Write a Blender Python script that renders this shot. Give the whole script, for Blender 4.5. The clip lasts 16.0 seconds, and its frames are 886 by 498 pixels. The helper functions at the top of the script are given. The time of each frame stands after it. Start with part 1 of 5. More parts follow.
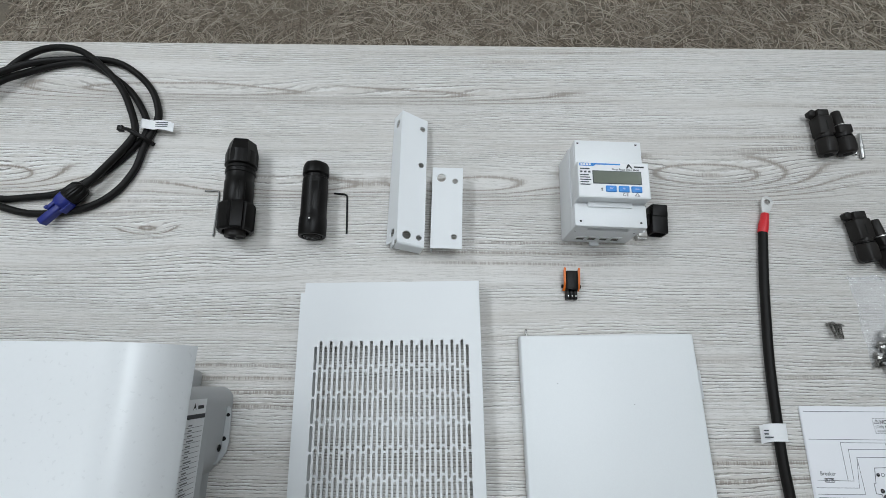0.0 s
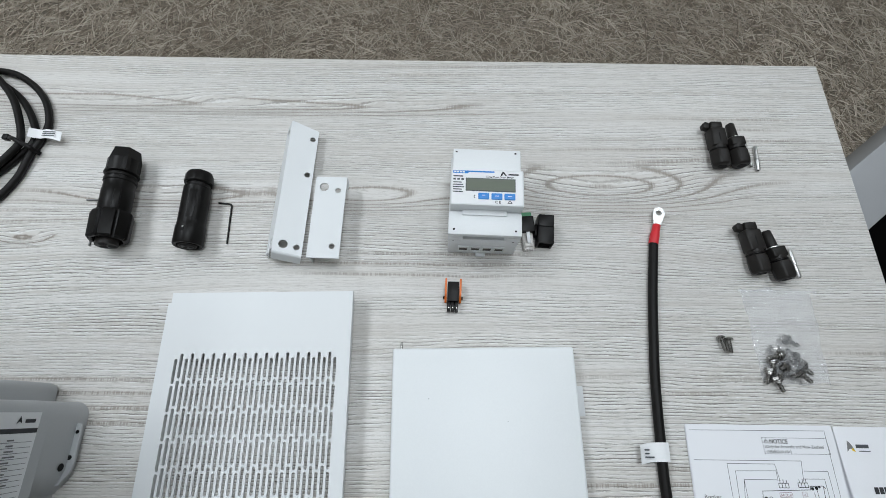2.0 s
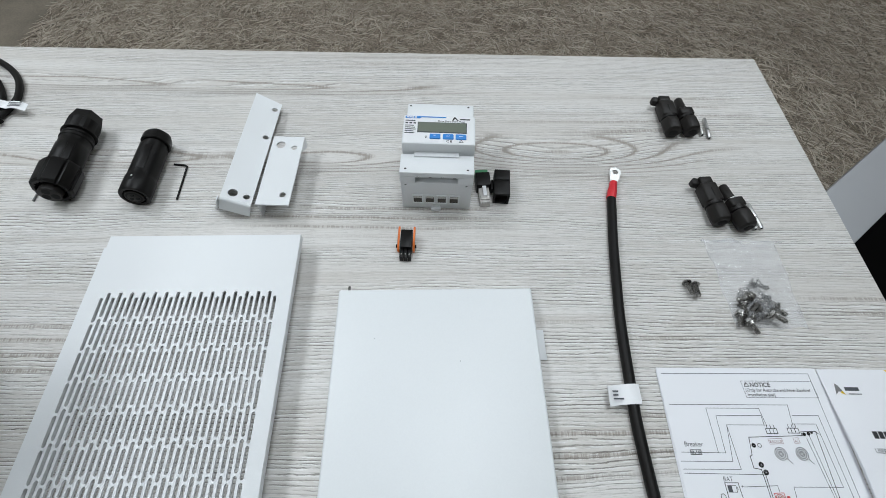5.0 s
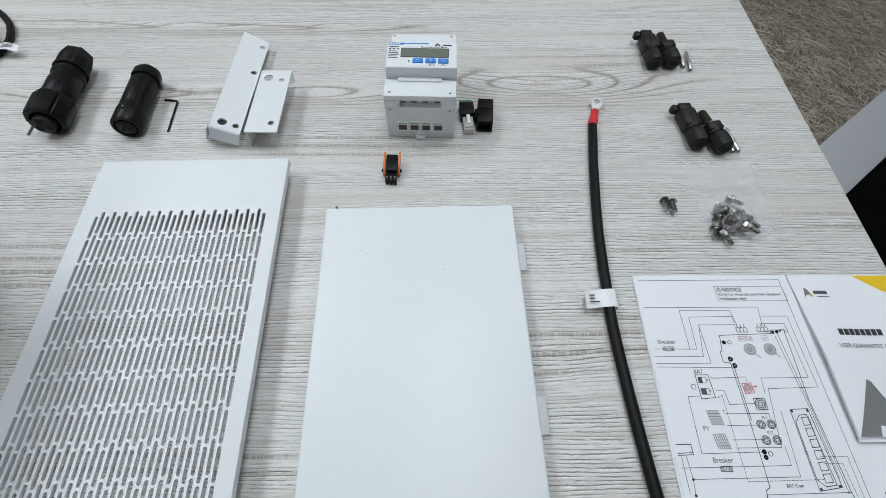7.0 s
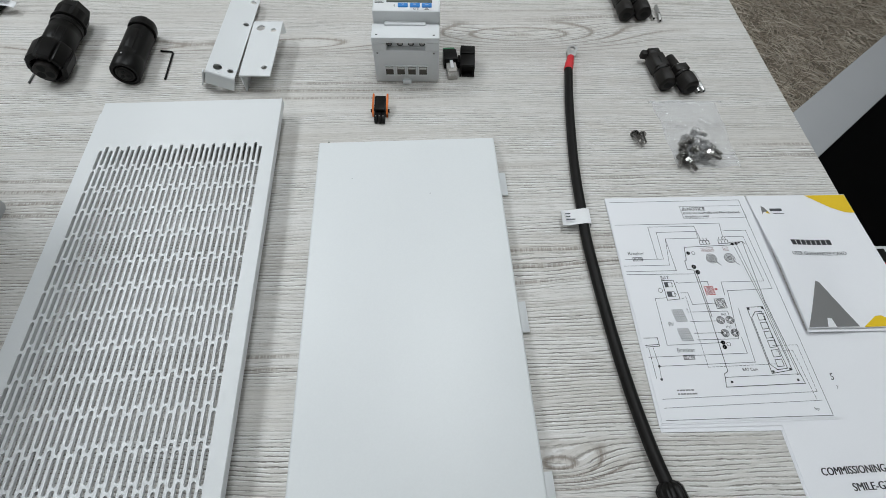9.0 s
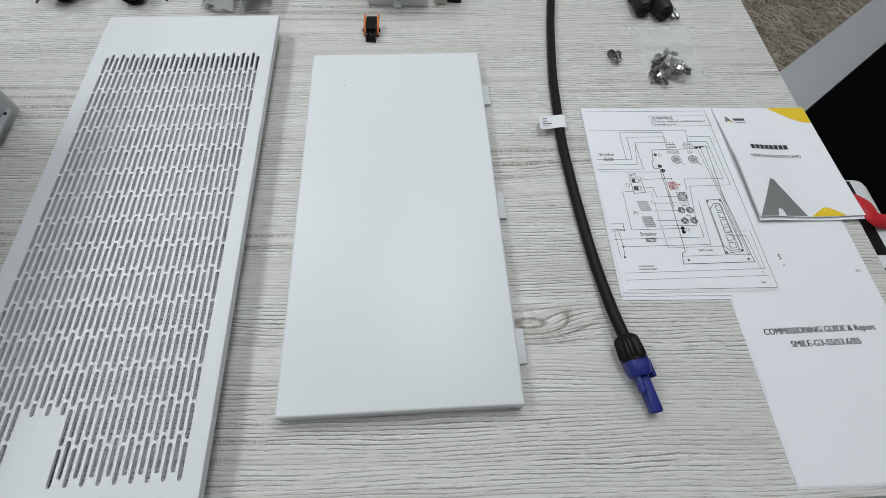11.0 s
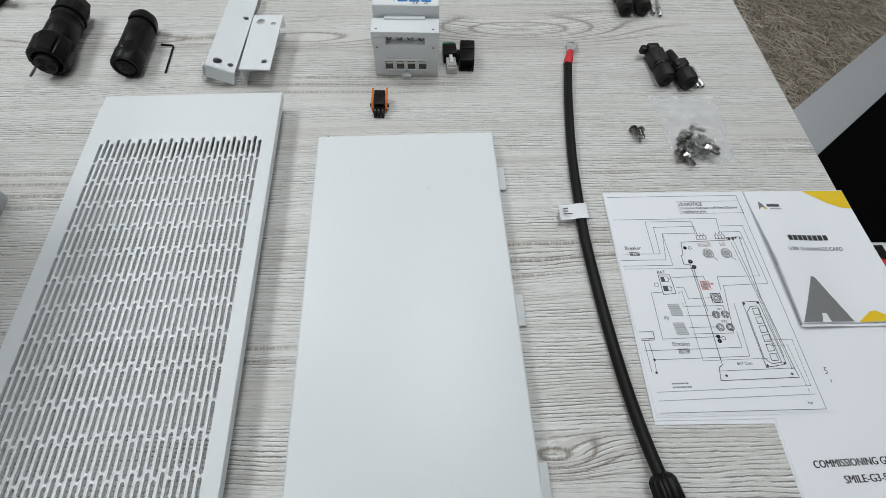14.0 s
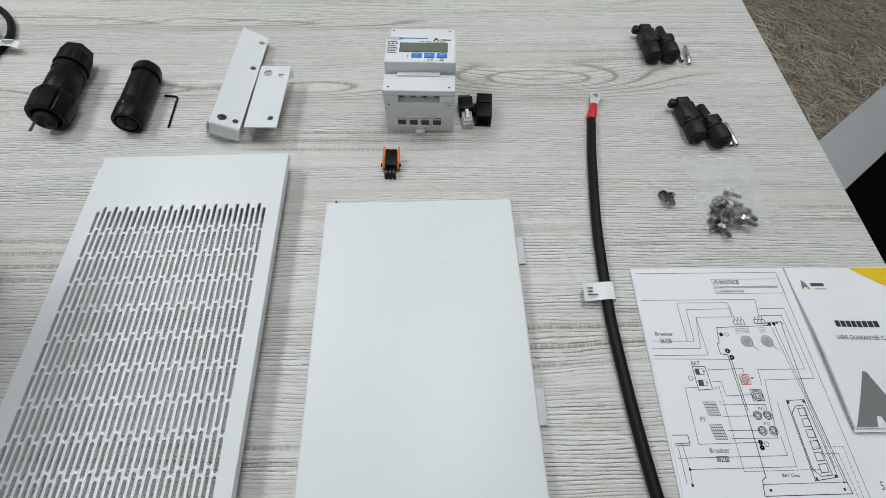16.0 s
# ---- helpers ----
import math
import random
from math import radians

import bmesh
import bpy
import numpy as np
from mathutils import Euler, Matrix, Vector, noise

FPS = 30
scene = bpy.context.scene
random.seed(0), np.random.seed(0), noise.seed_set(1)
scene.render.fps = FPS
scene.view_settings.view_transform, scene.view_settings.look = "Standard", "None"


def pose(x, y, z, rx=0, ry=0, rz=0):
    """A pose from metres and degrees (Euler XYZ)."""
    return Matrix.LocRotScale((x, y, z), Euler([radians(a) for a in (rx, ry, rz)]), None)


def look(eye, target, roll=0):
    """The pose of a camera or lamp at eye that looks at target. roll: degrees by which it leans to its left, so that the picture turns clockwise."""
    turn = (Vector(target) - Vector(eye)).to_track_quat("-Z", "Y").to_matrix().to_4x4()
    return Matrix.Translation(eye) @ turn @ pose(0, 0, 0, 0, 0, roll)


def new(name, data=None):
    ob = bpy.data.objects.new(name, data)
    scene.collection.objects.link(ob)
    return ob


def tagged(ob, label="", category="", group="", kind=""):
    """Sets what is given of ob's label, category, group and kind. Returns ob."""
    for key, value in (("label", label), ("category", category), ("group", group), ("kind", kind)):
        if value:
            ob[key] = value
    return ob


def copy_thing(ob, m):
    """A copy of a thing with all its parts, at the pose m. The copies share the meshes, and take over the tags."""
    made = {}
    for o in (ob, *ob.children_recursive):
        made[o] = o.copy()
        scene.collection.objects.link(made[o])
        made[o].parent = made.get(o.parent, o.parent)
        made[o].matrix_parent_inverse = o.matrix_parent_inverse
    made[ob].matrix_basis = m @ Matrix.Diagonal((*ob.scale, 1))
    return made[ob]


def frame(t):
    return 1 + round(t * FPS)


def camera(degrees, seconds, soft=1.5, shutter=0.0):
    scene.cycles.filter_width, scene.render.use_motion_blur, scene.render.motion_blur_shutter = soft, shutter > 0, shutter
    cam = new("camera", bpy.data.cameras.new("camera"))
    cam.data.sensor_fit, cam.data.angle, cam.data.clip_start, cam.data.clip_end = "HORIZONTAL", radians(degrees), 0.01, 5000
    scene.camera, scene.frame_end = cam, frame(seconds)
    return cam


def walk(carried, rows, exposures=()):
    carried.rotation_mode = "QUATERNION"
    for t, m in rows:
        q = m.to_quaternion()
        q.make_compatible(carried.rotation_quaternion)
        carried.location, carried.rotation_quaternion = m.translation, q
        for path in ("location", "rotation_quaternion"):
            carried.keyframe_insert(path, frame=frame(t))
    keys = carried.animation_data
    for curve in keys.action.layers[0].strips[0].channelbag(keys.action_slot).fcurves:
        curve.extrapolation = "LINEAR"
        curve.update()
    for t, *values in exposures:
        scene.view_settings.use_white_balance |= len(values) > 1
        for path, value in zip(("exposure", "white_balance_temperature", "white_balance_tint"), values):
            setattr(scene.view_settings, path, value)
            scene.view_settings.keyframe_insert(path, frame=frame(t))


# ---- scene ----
cam = camera(88.1, 16.0, 0.8)
PATH = [
    (0, (-0.235, 0.433, 1.267), (-0.235, 0.979, -0.657), 0.6),
    (0.5, (-0.189, 0.433, 1.262), (-0.19, 0.987, -0.66), 1.1),
    (1, (-0.154, 0.429, 1.261), (-0.152, 0.999, -0.656), 1.5),
    (1.5, (-0.125, 0.422, 1.256), (-0.124, 1.03, -0.649), 1.1),
    (2, (-0.102, 0.418, 1.247), (-0.097, 1.087, -0.638), 1.2),
    (2.5, (-0.078, 0.406, 1.228), (-0.071, 1.159, -0.625), 1.0),
    (3, (-0.063, 0.38, 1.213), (-0.052, 1.221, -0.601), 1.0),
    (3.5, (-0.057, 0.358, 1.198), (-0.044, 1.275, -0.58), 1.0),
    (3.7, (-0.06, 0.354, 1.196), (-0.036, 1.278, -0.577), 1.6),
    (5.8, (-0.049, 0.256, 1.156), (-0.021, 1.335, -0.528), 2.0),
    (6, (-0.044, 0.258, 1.159), (-0.03, 1.278, -0.562), 0.9),
    (6.5, (-0.042, 0.233, 1.152), (-0.027, 1.237, -0.578), 0.8),
    (7, (-0.041, 0.216, 1.145), (-0.013, 1.205, -0.593), 1.2),
    (7.5, (-0.044, 0.197, 1.142), (-0.002, 1.177, -0.601), 1.5),
    (8, (-0.054, 0.169, 1.142), (-0.001, 1.154, -0.598), 1.8),
    (8.5, (-0.045, 0.152, 1.142), (0.013, 1.136, -0.598), 1.9),
    (9, (-0.039, 0.137, 1.137), (0.031, 1.117, -0.605), 2.3),
    (9.5, (-0.036, 0.117, 1.132), (0.040, 1.097, -0.611), 2.5),
    (10, (-0.030, 0.090, 1.125), (0.054, 1.066, -0.619), 3.2),
    (10.2, (-0.029, 0.075, 1.125), (0.060, 1.041, -0.623), 3.4),
    (12.3, (-0.032, 0.027, 1.124), (0.038, 0.947, -0.651), 3.4),
    (12.5, (-0.027, 0.039, 1.124), (0.044, 0.966, -0.646), 3.3),
    (13, (-0.023, 0.079, 1.132), (0.051, 1.024, -0.63), 3.2),
    (13.5, (-0.035, 0.114, 1.135), (0.038, 1.073, -0.619), 2.8),
    (14, (-0.036, 0.134, 1.139), (0.028, 1.097, -0.613), 2.3),
    (14.5, (-0.041, 0.153, 1.148), (0.012, 1.112, -0.607), 1.8),
    (15, (-0.051, 0.164, 1.146), (-0.006, 1.126, -0.607), 1.6),
    (15.5, (-0.045, 0.191, 1.147), (-0.011, 1.157, -0.604), 1.3),
    (16, (-0.039, 0.212, 1.146), (-0.016, 1.189, -0.599), 0.8),
]

EXPO = [(0, -0.08, 6300, 10), (1.5, 0.01, 6300, 10), (3.5, 0.08, 6330, 10), (7, 0.03, 6260, 10), (7.4, 0.01, 6480, 10), (9, -0.04, 6480, 10), (12.5, -0.02, 6480, 10), (16, -0.03, 6550, 10)]
walk(cam, [(t, look(eye, target, roll)) for t, eye, target, roll in PATH], EXPO)

# ---- world and light ----
world = bpy.data.worlds.new("world")
scene.world = world
world.use_nodes = True
world.node_tree.nodes["Background"].inputs[0].default_value = (0.9, 0.95, 1.0, 1)
world.node_tree.nodes["Background"].inputs[1].default_value = 0.10

T = 0.75                       # table top
CEIL = 2.75
# unseen ceiling panels set by shadows and glints; the last added to brighten carpet
PANELS = [(-1.5, 1.4, 21.5), (0.15, 0.75, 14.0), (-1.5, -0.6, 7.0), (1.2, 1.9, 9.5)]
for lx, ly, watts in PANELS:
    lamp = bpy.data.lights.new("panel_lamp", "AREA")
    lamp.shape, lamp.size, lamp.size_y, lamp.energy, lamp.color = "RECTANGLE", 0.56, 1.18, watts, (0.905, 0.965, 1.0)
    new("panel_lamp", lamp).matrix_world = pose(lx, ly, CEIL - 0.03)


# ---- materials ----
def nodes_of(name):
    m = bpy.data.materials.new(name)
    m.use_nodes = True
    nt = m.node_tree
    return m, nt, nt.nodes["Principled BSDF"]


def coords(nt, sx=1.0, sy=1.0, sz=1.0, kind="Object"):
    tc = nt.nodes.new("ShaderNodeTexCoord")
    mp = nt.nodes.new("ShaderNodeMapping")
    mp.inputs["Scale"].default_value = (sx, sy, sz)
    nt.links.new(tc.outputs[kind], mp.inputs["Vector"])
    return mp.outputs["Vector"]


def tex_noise(nt, vec, scale, detail=4.0, rough=0.55, warp=0.0):
    n = nt.nodes.new("ShaderNodeTexNoise")
    n.inputs["Scale"].default_value, n.inputs["Detail"].default_value = scale, detail
    n.inputs["Roughness"].default_value, n.inputs["Distortion"].default_value = rough, warp
    if vec is not None:
        nt.links.new(vec, n.inputs["Vector"])
    return n.outputs["Fac"]


def ramp(nt, fac, stops):
    r = nt.nodes.new("ShaderNodeValToRGB")
    e = r.color_ramp.elements
    while len(e) < len(stops):
        e.new(0.5)
    for k, (p, c) in zip(e, stops):
        k.position = p
        k.color = (c, c, c, 1) if isinstance(c, (int, float)) else (*c, 1)
    nt.links.new(fac, r.inputs["Fac"])
    return r.outputs["Color"]


def calc(nt, op, a, b=None, c=None):
    n = nt.nodes.new("ShaderNodeMath")
    n.operation = op
    for i, v in enumerate((a, b, c)):
        if v is None:
            continue
        if isinstance(v, (int, float)):
            n.inputs[i].default_value = v
        else:
            nt.links.new(v, n.inputs[i])
    return n.outputs[0]


def blend(nt, fac, a, b, mode="MIX"):
    n = nt.nodes.new("ShaderNodeMix")
    n.data_type, n.blend_type = "RGBA", mode
    for s, v in ((n.inputs[0], fac), (n.inputs[6], a), (n.inputs[7], b)):
        if isinstance(v, (int, float)):
            s.default_value = v
        elif isinstance(v, tuple):
            s.default_value = (*v, 1)
        else:
            nt.links.new(v, s)
    return n.outputs[2]


def bump(nt, p, height, strength, dist):
    b = nt.nodes.new("ShaderNodeBump")
    b.inputs["Strength"].default_value, b.inputs["Distance"].default_value = strength, dist
    nt.links.new(height, b.inputs["Height"])
    nt.links.new(b.outputs["Normal"], p.inputs["Normal"])


def plain(name, col, rough=0.5, metal=0.0, grain=400.0, vary=0.06, relief=0.05, coat=0.0):
    """A surface with fine grain and a faint larger cloudiness."""
    m, nt, p = nodes_of(name)
    v = coords(nt)
    fine = tex_noise(nt, v, grain, 3)
    big = tex_noise(nt, v, 9.0, 3)
    both = calc(nt, "ADD", calc(nt, "MULTIPLY", fine, 0.5), calc(nt, "MULTIPLY", big, 0.5))
    lo = tuple(c * (1 - vary) for c in col)
    hi = tuple(min(1.0, c * (1 + vary)) for c in col)
    nt.links.new(ramp(nt, both, [(0.3, lo), (0.7, hi)]), p.inputs["Base Color"])
    nt.links.new(calc(nt, "MULTIPLY_ADD", fine, 0.10, rough - 0.05), p.inputs["Roughness"])
    p.inputs["Metallic"].default_value = metal
    p.inputs["Coat Weight"].default_value = coat
    bump(nt, p, fine, relief, 0.0004)
    return m


# pale limewashed wood: (x, y, half length, half width) of the knots
KNOTS = [(0.088, 0.672, 0.10, 0.020), (-0.585, 0.60, 0.022, 0.006), (-0.79, 0.665, 0.07, 0.014),
         (0.060, 0.160, 0.030, 0.010), (-0.195, 0.658, 0.07, 0.012), (-0.42, 0.655, 0.08, 0.009), (-0.30, 0.785, 0.16, 0.008),
         (-0.62, 0.79, 0.14, 0.010)]


def wood_top():
    m, nt, p = nodes_of("limewashed_wood")
    tc = nt.nodes.new("ShaderNodeTexCoord")
    sep = nt.nodes.new("ShaderNodeSeparateXYZ")
    nt.links.new(tc.outputs["Object"], sep.inputs[0])
    x, y = sep.outputs[0], sep.outputs[1]
    flow = tex_noise(nt, coords(nt, 1.3, 5.0, 1.0), 1.0, 2, 0.45)
    ripple = tex_noise(nt, coords(nt, 9.0, 22.0, 1.0), 1.0, 2, 0.5)
    yy = calc(nt, "MULTIPLY_ADD", flow, 0.05, calc(nt, "MULTIPLY_ADD", ripple, 0.006, y))
    tight, near = yy, None
    for kx, ky, rx, ry in KNOTS:
        a = calc(nt, "DIVIDE", calc(nt, "SUBTRACT", x, kx), rx)
        b = calc(nt, "DIVIDE", calc(nt, "SUBTRACT", y, ky), ry)
        d2 = calc(nt, "ADD", calc(nt, "MULTIPLY", a, a), calc(nt, "MULTIPLY", b, b))
        g = calc(nt, "POWER", 2.718, calc(nt, "MULTIPLY", d2, -0.55))
        yy = calc(nt, "MULTIPLY_ADD", g, ry * 1.25, yy)
        tight = calc(nt, "MULTIPLY_ADD", g, ry * 3.4, tight)
        near = g if near is None else calc(nt, "MAXIMUM", near, g)

    def warped(sx, sy, along=None):
        cmb = nt.nodes.new("ShaderNodeCombineXYZ")
        nt.links.new(x, cmb.inputs[0])
        nt.links.new(along or yy, cmb.inputs[1])
        mp = nt.nodes.new("ShaderNodeMapping")
        mp.inputs["Scale"].default_value = (sx, sy, 1)
        nt.links.new(cmb.outputs[0], mp.inputs["Vector"])
        return mp.outputs["Vector"]
    band = tex_noise(nt, warped(0.8, 22.0), 1.0, 2, 0.5)
    streak = tex_noise(nt, warped(2.4, 130.0), 1.0, 3, 0.55)
    sway = tex_noise(nt, warped(10.0, 70.0), 1.0, 2, 0.5)
    jag = tex_noise(nt, coords(nt, 210.0, 330.0, 1.0), 1.0, 2, 0.6)
    # brushed grooves, broken into ragged dashes that are deep in some bands and faint in others
    phase = calc(nt, "MULTIPLY_ADD", jag, 0.75, calc(nt, "MULTIPLY_ADD", sway, 3.4, calc(nt, "MULTIPLY", yy, 610.0)))
    ridge = calc(nt, "PINGPONG", phase, 1.0)
    crest = calc(nt, "PINGPONG", calc(nt, "ADD", phase, 0.55), 1.0)
    dash = ramp(nt, tex_noise(nt, warped(48.0, 420.0), 1.0, 3, 0.6), [(0.40, 0.0), (0.52, 1.0)])
    depth = ramp(nt, tex_noise(nt, warped(2.6, 34.0), 1.0, 2, 0.5), [(0.36, 0.22), (0.60, 1.0)])
    groove = calc(nt, "MULTIPLY", ramp(nt, ridge, [(0.10, 1.0), (0.32, 0.0)]), calc(nt, "MULTIPLY", dash, depth))
    # pale lines painted along the groove edges as the relief's highlight
    light = calc(nt, "MULTIPLY", ramp(nt, crest, [(0.10, 0.92), (0.40, 0.0)]), calc(nt, "MULTIPLY", dash, depth))
    fine = tex_noise(nt, warped(60.0, 1150.0), 1.0, 3, 0.65)
    cuts = tex_noise(nt, coords(nt, 560.0, 20.0, 1.0), 1.0, 2)
    # late wood: ragged bands along the grain that close round the knots
    wave = calc(nt, "PINGPONG", calc(nt, "MULTIPLY_ADD", jag, 0.22, calc(nt, "MULTIPLY_ADD", band, 0.5, calc(nt, "MULTIPLY", tight, 150.0))), 1.0)
    late = ramp(nt, wave, [(0.06, 1.0), (0.20, 0.75), (0.34, 0.0), (1.0, 0.0)])
    warm = ramp(nt, wave, [(0.0, 1.0), (0.55, 0.35), (0.9, 0.0)])
    patch = ramp(nt, tex_noise(nt, coords(nt, 2.0, 13.0, 3.0), 1.0, 2), [(0.57, 0.0), (0.64, 0.8)])
    patch = calc(nt, "MAXIMUM", patch, ramp(nt, near, [(0.10, 0.0), (0.32, 1.0)]))
    ticks = calc(nt, "MULTIPLY", calc(nt, "MULTIPLY", late, patch), ramp(nt, cuts, [(0.44, 0.30), (0.53, 1.0)]))
    pale = blend(nt, ramp(nt, band, [(0.3, 0.0), (0.7, 1.0)]), (0.630, 0.606, 0.570), (0.735, 0.722, 0.698))
    pale = blend(nt, ramp(nt, streak, [(0.38, 0.5), (0.52, 0.0)]), pale, (0.525, 0.495, 0.455))
    c = blend(nt, calc(nt, "MULTIPLY", calc(nt, "MULTIPLY", warm, patch), 0.45), pale, (0.50, 0.452, 0.405))
    c = blend(nt, light, c, (0.86, 0.86, 0.855))
    c = blend(nt, calc(nt, "MULTIPLY", groove, 0.90), c, (0.190, 0.174, 0.152))
    c = blend(nt, calc(nt, "MULTIPLY", ticks, 0.80), c, (0.25, 0.212, 0.178))
    rings = calc(nt, "MULTIPLY", ramp(nt, wave, [(0.05, 1.0), (0.17, 0.0)]), ramp(nt, near, [(0.06, 0.0), (0.22, 1.0)]))
    c = blend(nt, calc(nt, "MULTIPLY", rings, 0.75), c, (0.24, 0.20, 0.165))
    c = blend(nt, ramp(nt, fine, [(0.34, 0.55), (0.46, 0.0)]), c, (0.36, 0.34, 0.315))
    c = blend(nt, ramp(nt, tex_noise(nt, coords(nt, 0.9, 4.0, 1.0), 1.0, 2), [(0.35, 0.28), (0.62, 0.0)]), c, (0.55, 0.53, 0.505))
    nt.links.new(c, p.inputs["Base Color"])
    nt.links.new(calc(nt, "MULTIPLY_ADD", groove, 0.25, 0.42), p.inputs["Roughness"])
    p.inputs["Specular IOR Level"].default_value = 0.4
    hgt = calc(nt, "SUBTRACT", calc(nt, "MULTIPLY", fine, 0.35), calc(nt, "ADD", groove, calc(nt, "MULTIPLY", ticks, 0.5)))
    bump(nt, p, hgt, 0.7, 0.0010)
    return m


def strand_mat():
    m, nt, p = nodes_of("carpet_yarn")
    g = nt.nodes.new("ShaderNodeNewGeometry")
    col = ramp(nt, g.outputs["Random Per Island"], [(0.0, (0.17, 0.135, 0.098)), (0.3, (0.34, 0.288, 0.228)), (0.7, (0.50, 0.438, 0.36)), (1.0, (0.68, 0.62, 0.525))])
    patch = tex_noise(nt, coords(nt), 2.2, 3)
    nt.links.new(blend(nt, ramp(nt, patch, [(0.35, 0.0), (0.7, 0.4)]), col, (0.24, 0.20, 0.155)), p.inputs["Base Color"])
    p.inputs["Roughness"].default_value = 0.85
    return m


def film_mat():
    m, nt, p = nodes_of("clear_plastic_film")
    v = coords(nt)
    p.inputs["Base Color"].default_value = (0.70, 0.71, 0.72, 1)
    p.inputs["Roughness"].default_value = 0.07
    bump(nt, p, tex_noise(nt, v, 70.0, 3, 0.5, 1.2), 1.0, 0.010)
    tr = nt.nodes.new("ShaderNodeBsdfTransparent")
    mix = nt.nodes.new("ShaderNodeMixShader")
    mix.inputs[0].default_value = 0.25
    nt.links.new(tr.outputs[0], mix.inputs[1])
    nt.links.new(p.outputs[0], mix.inputs[2])
    nt.links.new(mix.outputs[0], nt.nodes["Material Output"].inputs["Surface"])
    return m


def glow(name, col, strength):
    m, nt, p = nodes_of(name)
    p.inputs["Emission Color"].default_value = (*col, 1)
    p.inputs["Emission Strength"].default_value = strength
    return m


WOOD = wood_top()
YARN = strand_mat()
FILM = film_mat()
OLIVE = plain("dark_green_fabric", (0.030, 0.048, 0.018), 0.8, 0, 500, 0.2, 0.3)
WHITE_STEEL = plain("white_powder_coat", (0.76, 0.78, 0.79), 0.42, 0, 900, 0.02, 0.10)
WHITE_COVER = plain("white_satin_cover", (0.785, 0.81, 0.82), 0.42, 0, 700, 0.02, 0.05)
GREY_CASE = plain("light_grey_casing", (0.45, 0.465, 0.475), 0.45, 0, 600, 0.03, 0.10)
METER_WHITE = plain("white_meter_plastic", (0.76, 0.78, 0.79), 0.45, 0, 500, 0.02, 0.06)
METER_GREY = plain("pale_grey_meter_plastic", (0.74, 0.755, 0.765), 0.5, 0, 500, 0.03, 0.08)
LABEL_WHITE = plain("printed_label", (0.82, 0.83, 0.84), 0.4, 0, 300, 0.02, 0.02)
PAPER = plain("white_paper", (0.85, 0.86, 0.89), 0.6, 0, 1200, 0.015, 0.05)
BLACK = plain("black_plastic", (0.0050, 0.0045, 0.0042), 0.40, 0, 700, 0.25, 0.15)
BLACK_SOFT = plain("black_rubber", (0.0065, 0.0059, 0.0055), 0.48, 0, 700, 0.25, 0.15)
BLACK_MATT = plain("black_ribbed_plastic", (0.018, 0.0162, 0.0150), 0.40, 0, 700, 0.2, 0.15)
# near-black colour standing in for the shade inside holes and slots
HOLE_SHADE = plain("hole_shade_black", (0.002, 0.002, 0.002), 0.9)
INK = plain("black_ink", (0.03, 0.03, 0.035), 0.6)
INK_GREY = plain("grey_ink", (0.07, 0.075, 0.085), 0.6)
COVER_GLOSS = plain("glossy_white_cover", (0.78, 0.80, 0.81), 0.29, 0, 300, 0.01, 0.0)
INK_ROSE = plain("rose_grey_ink", (0.34, 0.20, 0.21), 0.6)
PRINT_PALE = plain("pale_grey_print", (0.20, 0.20, 0.21), 0.6)
INK_RED = plain("red_ink", (0.62, 0.05, 0.05), 0.6)
BLUE = plain("blue_print", (0.03, 0.22, 0.62), 0.4, 0, 400, 0.04)
BUTTON = plain("blue_button", (0.04, 0.25, 0.68), 0.35, 0, 400, 0.05)
LCD = plain("grey_green_display", (0.17, 0.19, 0.155), 0.14, 0, 200, 0.04, 0.0)
PLUG_BLUE = plain("dark_blue_plastic", (0.012, 0.022, 0.20), 0.4, 0, 600, 0.15, 0.1)
RED = plain("red_sleeve", (0.62, 0.02, 0.03), 0.45, 0, 500, 0.1, 0.1)
ORANGE = plain("orange_plastic", (0.75, 0.17, 0.02), 0.42, 0, 500, 0.06, 0.06)
GREEN = plain("green_plastic", (0.05, 0.22, 0.10), 0.5)
STEEL = plain("bright_steel", (0.36, 0.352, 0.34), 0.27, 1.0, 900, 0.12, 0.1)
DULL_STEEL = plain("dull_steel", (0.22, 0.22, 0.215), 0.55, 1.0, 900, 0.12, 0.1)
TIN = plain("tinned_metal", (0.60, 0.60, 0.59), 0.36, 1.0, 900, 0.1, 0.1)
CLEAR = plain("clear_plug_plastic", (0.55, 0.53, 0.50), 0.15, 0, 500, 0.1, 0.05)
YELLOW = plain("yellow_print", (0.82, 0.55, 0.01), 0.55, 0, 500, 0.02, 0.03)
LOGO_GREY = plain("grey_print", (0.20, 0.20, 0.20), 0.55, 0, 500, 0.02, 0.03)
# dark brown that gives the meter's wire openings their inner shade
RECESS_SHADE = plain("recess_shade_brown", (0.075, 0.066, 0.055), 0.6)
CARPET_BASE = plain("carpet_backing", (0.22, 0.19, 0.15), 0.95, 0, 160, 0.35, 0.6)
WALL = plain("wall_paint", (0.72, 0.72, 0.70), 0.85, 0, 300, 0.03, 0.1)
CEILING = plain("ceiling_paint", (0.80, 0.80, 0.79), 0.9, 0, 200, 0.03, 0.1)
for black in (BLACK, BLACK_SOFT, BLACK_MATT):
    black.node_tree.nodes["Principled BSDF"].inputs["Specular IOR Level"].default_value = 0.20
BLACK_GLOSS = plain("black_lacquer", (0.002, 0.002, 0.002), 0.6, 0, 500, 0.2, 0.02)
BLACK_GLOSS.node_tree.nodes["Principled BSDF"].inputs["Specular IOR Level"].default_value = 0.02
